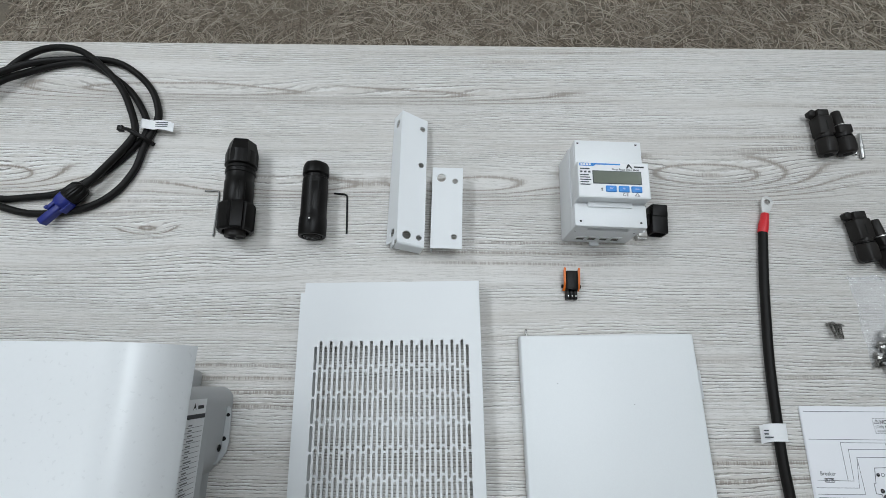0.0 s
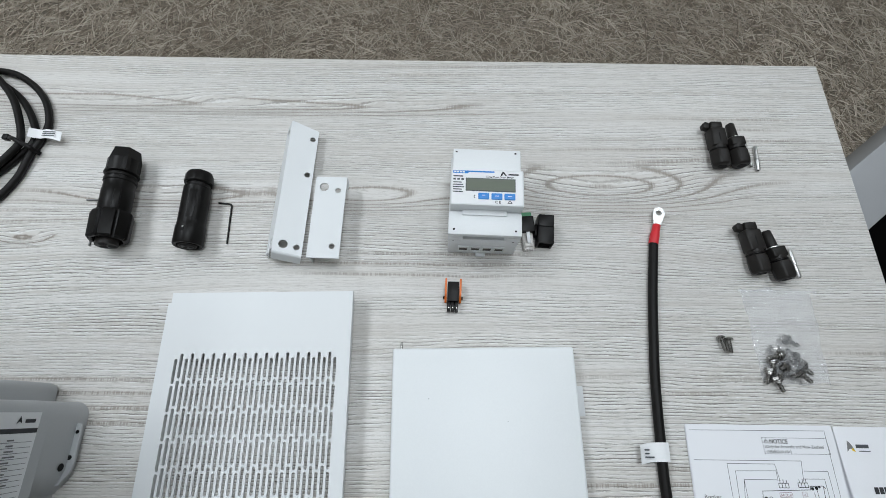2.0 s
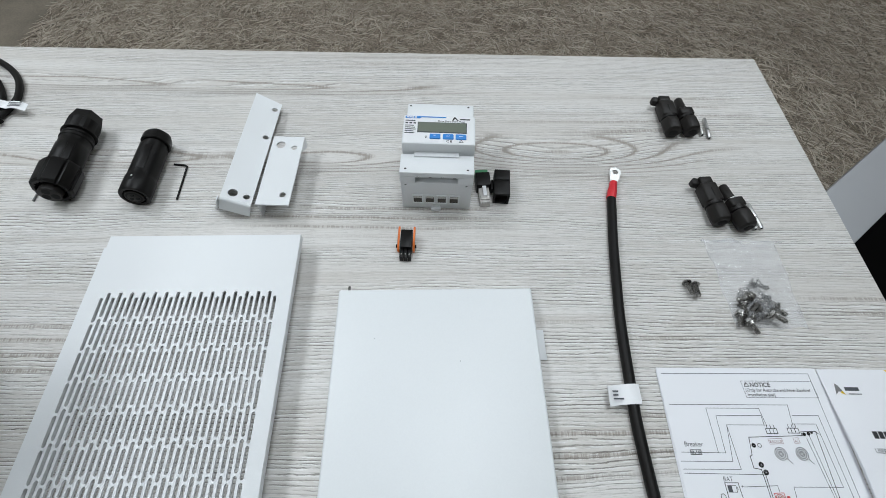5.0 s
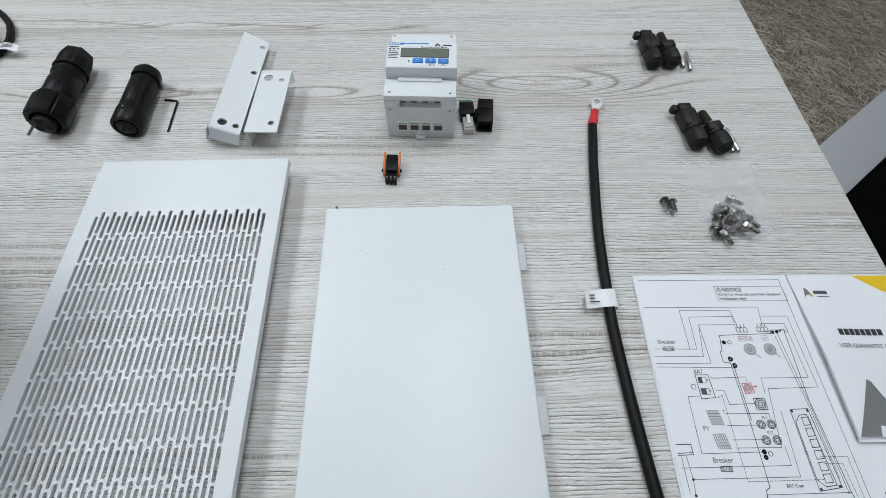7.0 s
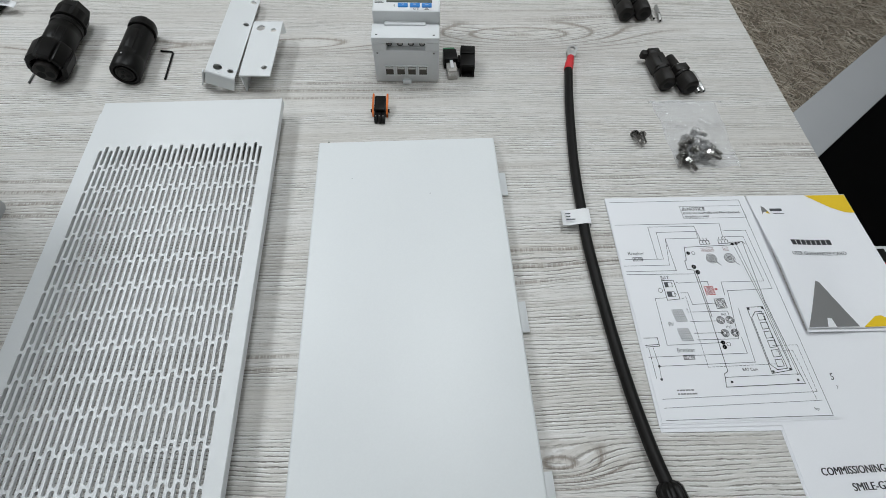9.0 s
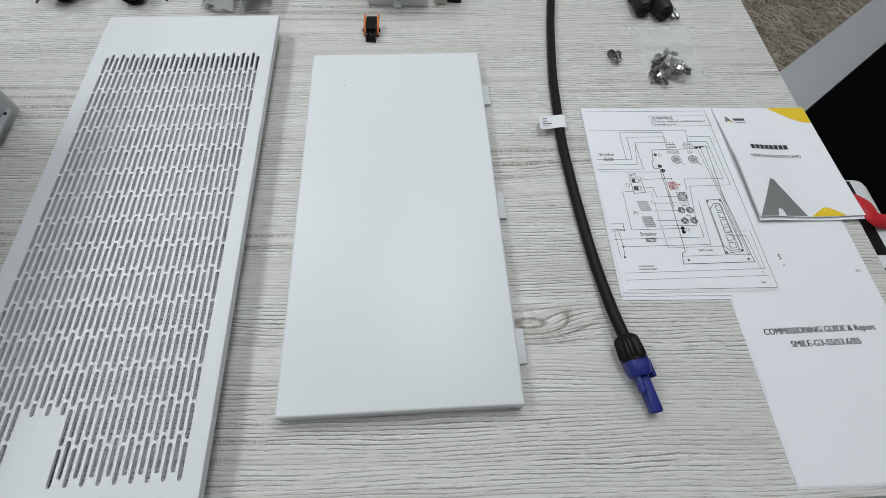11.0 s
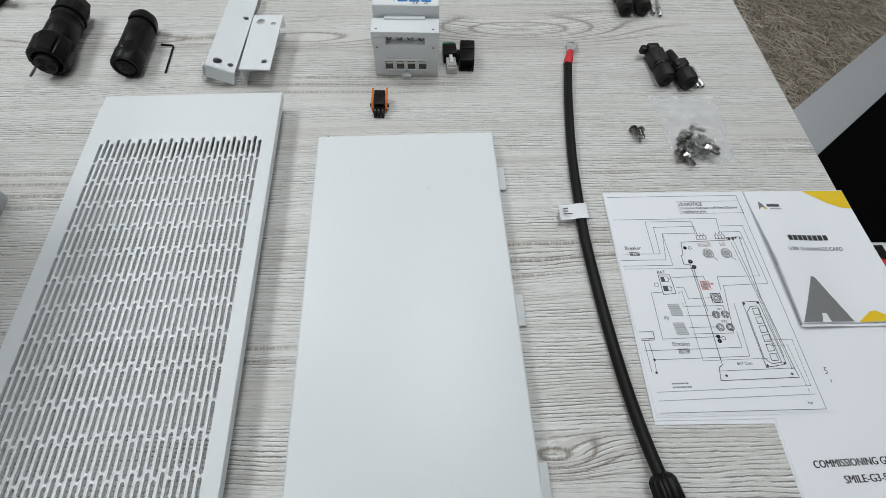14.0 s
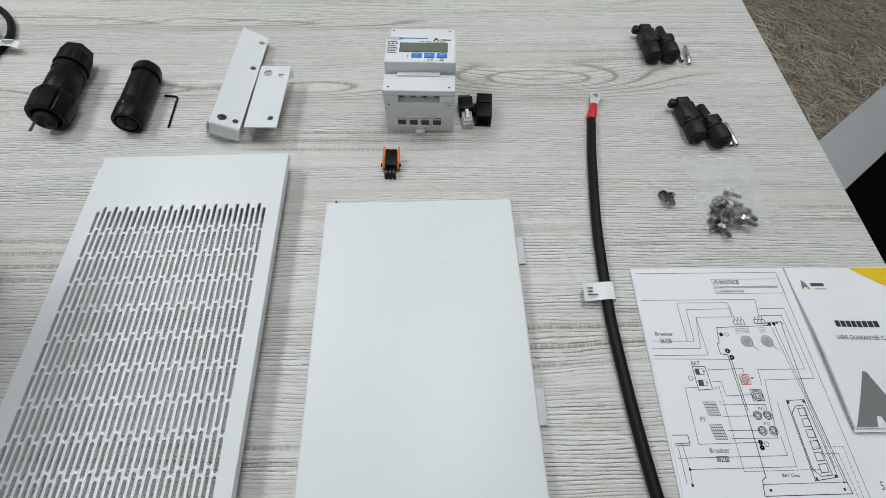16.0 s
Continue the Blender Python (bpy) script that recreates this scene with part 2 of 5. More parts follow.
GREY_PANEL = plain("grey_white_panel", (0.42, 0.43, 0.445), 0.5, 0, 500, 0.03, 0.05)
DIFFUSER = glow("light_diffuser", (0.95, 0.985, 1.0), 1.5)


# ---- mesh helpers ----
def link_mesh(name, bm, material, smooth=False):
    me = bpy.data.meshes.new(name)
    bmesh.ops.recalc_face_normals(bm, faces=bm.faces)
    bm.to_mesh(me)
    bm.free()
    me.materials.append(material)
    if smooth:
        me.polygons.foreach_set("use_smooth", [True] * len(me.polygons))
        me.set_sharp_from_angle(angle=radians(38))
    return me


def part(name, bm, material, parent, label="", smooth=True):
    ob = new(name, link_mesh(name, bm, material, smooth))
    ob.parent = parent
    return tagged(ob, label) if label else ob


def thing(name, m, label, category, group="", kind=""):
    ob = new(name)
    ob.empty_display_size = 0.02
    ob.matrix_world = m
    return tagged(ob, label, category, group, kind)


def solid(name, bm, material, m, label, category="", group="", kind="", smooth=True):
    ob = new(name, link_mesh(name, bm, material, smooth))
    ob.matrix_world = m
    return tagged(ob, label, category, group, kind)


def box(x0, x1, y0, y1, z0, z1, bevel=0.0, seg=2, bm=None):
    b = bmesh.new()
    r = bmesh.ops.create_cube(b, size=1.0)
    for v in r["verts"]:
        v.co = ((x0 + x1) / 2 + v.co.x * (x1 - x0), (y0 + y1) / 2 + v.co.y * (y1 - y0), (z0 + z1) / 2 + v.co.z * (z1 - z0))
    if bevel:
        bmesh.ops.bevel(b, geom=b.edges[:], offset=bevel, segments=seg, affect="EDGES", profile=0.5)
    return join(bm, b) if bm else b


def join(bm, other):
    me = bpy.data.meshes.new("joined")
    other.to_mesh(me)
    other.free()
    bm.from_mesh(me)
    bpy.data.meshes.remove(me)
    return bm


def turned(bm, m):
    bmesh.ops.transform(bm, matrix=m, verts=bm.verts)
    return bm


def lathe(profile, n=32, ribs=0, rib=0.0, squash=None, grooves=0, facets=0, cut=0.0):
    """A body turned round the y axis, from (y, radius) rows, capped at both ends; ribs, narrow grooves or soft facets make its wall uneven."""
    bm = bmesh.new()
    rings = []
    for y, r in profile:
        ring = []
        for k in range(n):
            a = 2 * math.pi * k / n
            rr = r + (rib if ribs and (k * ribs // n * 2 + (k * ribs * 2 // n) % 2) % 2 else 0)
            if grooves and k % (n // grooves) == 0:
                rr += rib
            if facets:
                rr *= 1 - cut * abs(math.sin(facets / 2 * a))
            if squash:
                rr = min(rr, squash / max(abs(math.cos(a)), abs(math.sin(a)), 1e-6))
            ring.append(bm.verts.new((rr * math.cos(a), y, rr * math.sin(a))))
        rings.append(ring)
    for a, b in zip(rings, rings[1:]):
        for k in range(n):
            bm.faces.new((a[k], a[(k + 1) % n], b[(k + 1) % n], b[k]))
    bm.faces.new(rings[0])
    bm.faces.new(rings[-1][::-1])
    return bm


def prism(pts, z0, z1, bevel=0.0):
    """A flat outline in x, y raised from z0 to z1."""
    bm = bmesh.new()
    lo = [bm.verts.new((x, y, z0)) for x, y in pts]
    hi = [bm.verts.new((x, y, z1)) for x, y in pts]
    n = len(pts)
    bm.faces.new(lo[::-1])
    bm.faces.new(hi)
    for k in range(n):
        bm.faces.new((lo[k], lo[(k + 1) % n], hi[(k + 1) % n], hi[k]))
    if bevel:
        bmesh.ops.recalc_face_normals(bm, faces=bm.faces)
        bmesh.ops.bevel(bm, geom=bm.edges[:], offset=bevel, segments=2, affect="EDGES", profile=0.5)
    return bm


def spline(pts, steps=8):
    """Points of a smooth line through the given ones."""
    P = [Vector(p) for p in pts]
    P = [2 * P[0] - P[1]] + P + [2 * P[-1] - P[-2]]
    out = []
    for a, b, c, d in zip(P, P[1:], P[2:], P[3:]):
        for k in range(steps):
            t = k / steps
            out.append(0.5 * (2 * b + (c - a) * t + (2 * a - 5 * b + 4 * c - d) * t * t + (3 * b - a - 3 * c + d) * t ** 3))
    return out + [P[-2]]


def sweep(path, r, n=12, flat=1.0):
    """A round bar along a line of points."""
    bm = bmesh.new()
    rings = []
    side = None
    for k, p in enumerate(path):
        d = (path[min(k + 1, len(path) - 1)] - path[max(k - 1, 0)]).normalized()
        if side is None:
            side = d.cross(Vector((0, 0, 1)))
            side = side.normalized() if side.length > 1e-4 else Vector((1, 0, 0))
        side = (side - d * side.dot(d)).normalized()
        up = side.cross(d)
        rings.append([bm.verts.new(p + side * math.cos(2 * math.pi * j / n) * r + up * math.sin(2 * math.pi * j / n) * r * flat) for j in range(n)])
    for a, b in zip(rings, rings[1:]):
        for j in range(n):
            bm.faces.new((a[j], a[(j + 1) % n], b[(j + 1) % n], b[j]))
    bm.faces.new(rings[0])
    bm.faces.new(rings[-1][::-1])
    return bm


def strokes(lines, width, z=0.0):
    """Flat printed strokes along lines of (x, y) points."""
    bm = bmesh.new()
    for pts in lines:
        for (ax, ay), (bx, by) in zip(pts, pts[1:]):
            d = Vector((bx - ax, by - ay))
            if d.length < 1e-7:
                continue
            d.normalize()
            n = Vector((-d.y, d.x)) * width / 2
            e = d * width / 2
            bm.faces.new([bm.verts.new((ax + sx * n.x - e.x, ay + sx * n.y - e.y, z)) for sx in (1, -1)] +
                         [bm.verts.new((bx + sx * n.x + e.x, by + sx * n.y + e.y, z)) for sx in (-1, 1)])
    return bm


def dashes(pts, on=0.0022, off=0.0012):
    out = []
    for (ax, ay), (bx, by) in zip(pts, pts[1:]):
        length = math.hypot(bx - ax, by - ay)
        s = 0.0
        while s < length:
            e = min(s + on, length)
            out.append([(ax + (bx - ax) * s / length, ay + (by - ay) * s / length), (ax + (bx - ax) * e / length, ay + (by - ay) * e / length)])
            s += on + off
    return out


def circle(cx, cy, r, n=20):
    return [(cx + r * math.cos(2 * math.pi * k / n), cy + r * math.sin(2 * math.pi * k / n)) for k in range(n + 1)]


def flat(outlines, z=0.0):
    bm = bmesh.new()
    for pts in outlines:
        bm.faces.new([bm.verts.new((x, y, z)) for x, y in pts])
    return bm


def rect(x0, y0, x1, y1):
    return [(x0, y0), (x1, y0), (x1, y1), (x0, y1)]


def lettering(text, size, parent, x, y, z, material=None, turn=0.0, bold=0.0, align="LEFT", squeeze=1.0, name="lettering", heavy=0.0):
    """Flat letters lying on a surface."""
    cu = bpy.data.curves.new(name, "FONT")
    cu.body, cu.size, cu.align_x, cu.offset, cu.fill_mode, cu.resolution_u = text, size, align, bold, "BOTH", 3
    tmp = bpy.data.objects.new(name, cu)
    scene.collection.objects.link(tmp)
    me = bpy.data.meshes.new_from_object(tmp.evaluated_get(bpy.context.evaluated_depsgraph_get()))
    bpy.data.objects.remove(tmp)
    bpy.data.curves.remove(cu)
    me.transform(Matrix.Diagonal((squeeze, 1, 1, 1)))
    if heavy:
        bm = bmesh.new()
        for k in (-1, 0, 1):
            copy = me.copy()
            copy.transform(Matrix.Translation((heavy * k, 0, 0.00001 * k)))
            bm.from_mesh(copy)
            bpy.data.meshes.remove(copy)
        bm.to_mesh(me)
        bm.free()
    me.materials.clear()
    me.materials.append(material or INK)
    ob = new(name, me)
    ob.parent = parent
    ob.matrix_basis = pose(x, y, z, 0, 0, turn)
    return ob


# ---- the room ----
def room():
    x0, x1, y0, y1 = -3.2, 3.6, -3.0, 3.6
    solid("floor", box(x0, x1, y0, y1, -0.1, 0.0), CARPET_BASE, Matrix(), "grey-brown carpet floor with a long shaggy pile", "floor", kind="structure", smooth=False)
    # ceiling and walls are unseen, added to close the room
    solid("ceiling", box(x0, x1, y0, y1, CEIL, CEIL + 0.1), CEILING, Matrix(), "plain white office ceiling", "ceiling", kind="structure", smooth=False)
    for nm, b in (("wall_north", (x0, x1, y1, y1 + 0.12)), ("wall_south", (x0, x1, y0 - 0.12, y0)),
                  ("wall_east", (x1, x1 + 0.12, y0, y1)), ("wall_west", (x0 - 0.12, x0, y0, y1))):
        solid(nm, box(*b, 0, CEIL), WALL, Matrix(), "plain pale painted wall", "wall", kind="structure", smooth=False)
    for lx, ly, _ in PANELS:
        p = thing("ceiling_light", pose(lx, ly, CEIL), "unseen long white ceiling light panel, switched on", "ceiling light", "ceiling lights")
        fr = box(-0.30, 0.30, 0.595, 0.61, -0.024, 0, 0.002)
        for b in ((-0.30, 0.30, -0.61, -0.595), (-0.30, -0.285, -0.595, 0.595), (0.285, 0.30, -0.595, 0.595)):
            box(*b, -0.024, 0, 0.002, bm=fr)
        part("frame", fr, METER_WHITE, p)
        part("diffuser", box(-0.283, 0.283, -0.593, 0.593, -0.016, -0.006), DIFFUSER, p, "glowing white diffuser", smooth=False)


def carpet():
    """Long yarn strands lying in all directions, over the stretch of floor behind and beside the table."""
    rng = np.random.default_rng(7)
    n = 84000
    cx, cy = rng.uniform(-1.7, 2.1, n), rng.uniform(0.35, 2.75, n)
    keep = (cy > 0.80) | (cx > 0.36)
    keep &= ~((np.abs(cy - 1.535) < 0.004) & (cx > 0.9))
    keep &= ~((np.abs((cy - 1.671) - (cx - 1.16) * 0.978) < 0.006) & (cx > 1.0))
    cx, cy = cx[keep], cy[keep]
    n = len(cx)
    ang, length = rng.uniform(0, 2 * np.pi, n), rng.uniform(0.035, 0.095, n)
    bend, r = rng.normal(0, 0.26, n), rng.uniform(0.0009, 0.0018, n)
    h = rng.uniform(0.001, 0.008, n)
    K = 4
    V = np.zeros((n, K, 3, 3))
    for k in range(K):
        s = k / (K - 1) - 0.5
        a = ang + bend * s * 2
        px, py = cx + np.cos(ang + bend * s) * length * s, cy + np.sin(ang + bend * s) * length * s
        pz = h * (1 - 2.6 * s * s) + 0.001
        for j, (o, u) in enumerate(((1.0, 0.0), (-1.0, 0.0), (0.0, 1.3))):
            V[:, k, j] = np.stack([px - np.sin(a) * r * o, py + np.cos(a) * r * o, pz + r * u], 1)
    base = (np.arange(n) * K * 3)[:, None]
    quads = [(k * 3 + j, k * 3 + (j + 1) % 3, k * 3 + 3 + (j + 1) % 3, k * 3 + 3 + j) for k in range(K - 1) for j in range(3)]
    F = (base[:, None, :] + np.array(quads)[None]).reshape(-1, 4)
    me = bpy.data.meshes.new("carpet_pile")
    me.from_pydata(V.reshape(-1, 3), [], F)
    me.materials.append(YARN)
    tagged(new("carpet_pile", me), "long grey-brown carpet yarns lying in all directions", "carpet", kind="stuff")


def table():
    x0, x1, y0, y1 = -1.30, 0.4004, 0.0235, 0.864
    t = thing("table", pose(0, 0, 0), "pale limewashed wood-grain table with a thin top", "table")
    part("tabletop", box(x0, x1, y0, y1, T - 0.025, T, 0.0012), WOOD, t, "limewashed pale wood tabletop with knots", smooth=False)
    for lx in (x0 + 0.06, x1 - 0.09):
        for ly in (y0 + 0.06, y1 - 0.09):
            part("leg", box(lx, lx + 0.045, ly, ly + 0.045, 0, T - 0.025, 0.002), GREY_PANEL, t)
    for ly in (y0 + 0.07, y1 - 0.08):
        part("rail", box(x0 + 0.105, x1 - 0.09, ly, ly + 0.025, T - 0.075, T - 0.0251, 0.002), GREY_PANEL, t)


def low_cabinet():
    """Low black cabinet on the carpet with a grey-white panel along its back."""
    c = thing("low_cabinet", pose(1.08, 0.965, 0, 0, 0, 37.0), "low black cabinet with a grey-white rear panel on the carpet", "cabinet")
    part("body", box(-0.42, 1.3, -0.75, -0.0005, 0.0, 0.246, 0.003), BLACK_GLOSS, c, "black lacquered body")
    part("rear_panel", box(-0.425, 1.3, 0.0005, 0.127, 0.0, 0.25, 0.003), GREY_PANEL, c, "grey-white rear panel")


def battery_module():
    c = thing("battery_module", pose(0.60, 0.15, 0), "white battery module with a black top panel standing beside the table", "battery")
    part("casing", box(-0.10, 0.085, -0.35, 0.315, 0, 0.548, 0.02, 4), METER_WHITE, c)
    part("top_panel", box(-0.085, 0.045, -0.33, 0.30, 0.5485, 0.553, 0.001), BLACK, c, "black top panel")
    s = part("strap", sweep(spline([(-0.012, 0.262, 0.555), (0.012, 0.262, 0.563), (0.033, 0.246, 0.565), (0.040, 0.226, 0.562), (0.058, 0.222, 0.558), (0.086, 0.224, 0.551)]), 0.011, 10, 0.35), RED, c, "red strap")
    bars = flat([rect(0.015, 0.168 - k * 0.032, 0.038, 0.168 - k * 0.032 - 0.02) for k in range(5)], 0.5534)
    part("printed_mark", bars, LABEL_WHITE, c, "white printed bars", smooth=False)


def padded_stool(x, y, w, material, label):
    c = thing("padded_stool", pose(x, y, 0), label, "stool", "stools at the table")
    part("seat", box(-w / 2, w / 2, -0.22, 0.22, 0.40, 0.47, 0.025, 4), material, c, "padded seat")
    for sx in (-1, 1):
        for sy in (-1, 1):
            part("leg", sweep([Vector((sx * (w / 2 - 0.05), sy * 0.17, 0.0)), Vector((sx * (w / 2 - 0.06), sy * 0.16, 0.402))], 0.011, 12), BLACK_SOFT, c)


room()
padded_stool(0.60, -0.245, 0.46, BLACK_GLOSS, "black padded stool in front of the table")
padded_stool(0.10, -0.245, 0.44, OLIVE, "dark green padded stool in front of the table")
table()
low_cabinet()
battery_module()


# ---- large white parts on the table ----
def perforated_cover():
    """Folded sheet cover with a field of slots, a side flange and a lip with latch openings."""
    W, L, H = 0.1895, 0.4985, 0.0235
    c = thing("perforated_cover", pose(-0.385, 0.5325, T, 0, 0, 1.45), "white perforated sheet-steel cover lying on the table", "cover")
    pitch, sw, ncol, rows, period, gap = 0.00532, 0.0031, 31, 16, 0.02625, 0.0018
    u0 = 0.0152
    bm = bmesh.new()
    th = 0.0021

    def face(pts, z):
        bm.faces.new([bm.verts.new((x, y, z)) for x, y in pts])

    def wall(pts):
        for (ax, ay), (bx, by) in zip(pts, pts[1:] + pts[:1]):
            bm.faces.new([bm.verts.new(q) for q in ((ax, ay, H), (bx, by, H), (bx, by, H - th), (ax, ay, H - th))])
    top, bottom = 0.0, -L
    face(rect(0.0, bottom, u0 - sw / 2, top), H)
    last = u0 + pitch * (ncol - 1) + sw / 2
    face(rect(last, bottom, W, top), H)
    r = sw / 2
    for i in range(ncol):
        cx = u0 + pitch * i
        if i < ncol - 1:
            face(rect(cx + r, bottom, cx + pitch - r, top), H)
        start = -0.0630 - (0.0052 if i % 2 == 0 else 0.0)
        slots = [(start - k * period, start - k * period - period + gap) for k in range(rows)]
        if 8 <= i <= 13:
            slots = [(a, max(b, -0.4395)) for a, b in slots if a > -0.434]
        y = top
        arc_top = None
        for a, b in slots + [(None, None)]:
            end = a if a is not None else bottom
            pts = []
            if arc_top is None:
                pts += [(cx - r, y), (cx + r, y)][::-1]
            else:
                pts += [(cx + r * math.cos(t), arc_top + r + r * math.sin(t)) for t in [-math.pi * k / 6 for k in range(7)]]
            if a is not None:
                pts += [(cx - r * math.cos(t), a - r + r * math.sin(t)) for t in [math.pi * k / 6 for k in range(7)]]
            else:
                pts += [(cx - r, bottom), (cx + r, bottom)]
            face(pts, H)
            if a is not None:
                up = [(cx + r * math.cos(t), a - r + r * math.sin(t)) for t in [math.pi * k / 6 for k in range(7)]]
                dn = [(cx - r * math.cos(t), b + r - r * math.sin(t)) for t in [math.pi * k / 6 for k in range(7)]]
                wall(up + dn)
                arc_top = b
    ob = part("perforated_face", bm, WHITE_STEEL, c, "slotted white face", smooth=False)
    rim = H - 0.0085
    sides = box(0.0, 0.0013, -L, 0, rim, H - 0.0002)
    box(W - 0.0013, W, -L, 0, rim, H - 0.0002, bm=sides)
    box(0.0013, W - 0.0013, -0.0013, 0, rim, H - 0.0002, bm=sides)
    stand = box(0.0105, 0.0118, -L + 0.0050, -0.012, 0.0, H - 0.0014)
    box(W - 0.0118, W - 0.0105, -L + 0.0050, -0.012, 0.0, H - 0.0014, bm=stand)
    box(0.0118, W - 0.0118, -0.0133, -0.012, 0.0, H - 0.0014, bm=stand)
    box(0.0118, W - 0.0118, -L + 0.0050, -L + 0.0063, 0.0, H - 0.0014, bm=stand)
    part("inner_rib", stand, WHITE_STEEL, c, smooth=False)
    # the front wall stands over three latch openings
    for a, b in ((0.0013, 0.021), (0.052, 0.083), (0.112, 0.143), (0.172, W - 0.0013)):
        box(a, b, -L, -L + 0.0013, 0.0165, 0.0202, bm=sides)
    box(0.0013, W - 0.0013, -L, -L + 0.0013, 0.0202, H - 0.0002, bm=sides)
    part("rim", sides, WHITE_STEEL, c, smooth=False)
    edge = sweep([Vector((W - 0.0012, 0, H - 0.0016)), Vector((W - 0.0012, -L, H - 0.0016))], 0.0016, 12)
    join(edge, sweep([Vector((0, -L + 0.0012, H - 0.0016)), Vector((W - 0.001, -L + 0.0012, H - 0.0016))], 0.0016, 12))
    part("folded_edge", edge, WHITE_STEEL, c)
    fl = prism([(-0.0062, -0.010), (0.0, -0.010), (0.0, -L + 0.004), (-0.0062, -L + 0.004)], 0.0165, 0.0180)
    part("flange", fl, WHITE_STEEL, c, "narrow side flange", smooth=False)
    rr = 0.007
    lip = [(0.0, -L), (W - 0.001, -L)] + [(W - 0.001 - rr + rr * math.cos(t), -L - 0.009 + rr + rr * math.sin(t) - 0.002) for t in [-math.pi / 2 * k / 6 for k in range(7)]] + [(0.0, -L - 0.011)]
    part("lip", prism(lip, 0.0155, 0.0170), WHITE_STEEL, c, "rounded front lip", smooth=False)


def flat_cover():
    """Plain white panel with rounded edges and three tabs along one side."""
    W, L, H = 0.187, 0.3895, 0.0165
    c = thing("flat_cover", pose(-0.1512, 0.4789, T, 0, 0, 1.3), "plain white rectangular cover panel with side tabs", "cover panel")
    part("panel", box(0, W, -L, 0, 0.0005, H, 0.0022, 3), WHITE_COVER, c, "smooth satin white panel")
    for v in (0.0385, 0.1865, 0.3260):
        part("tab", box(W - 0.001, W + 0.0092, -v - 0.0295, -v, 0.0012, 0.0030, 0.0006), WHITE_STEEL, c)
        part("tab_web", box(W - 0.001, W + 0.0016, -v - 0.0285, -v - 0.001, 0.0031, 0.0080, 0.0004), WHITE_STEEL, c)
    part("pin", turned(lathe([(0, 0.0014), (0.007, 0.0014), (0.008, 0.0009)], 14), pose(0.0085, -0.0005, 0.008)), STEEL, c, "small steel locating pin")
    for u, v in ((0.037, 0.050), (0.115, 0.072)):
        part("speck", turned(lathe([(0, 0.0004), (0.0002, 0.0003)], 8), pose(u, -v, H, 90)), INK_GREY, c, "tiny dark speck of dirt")


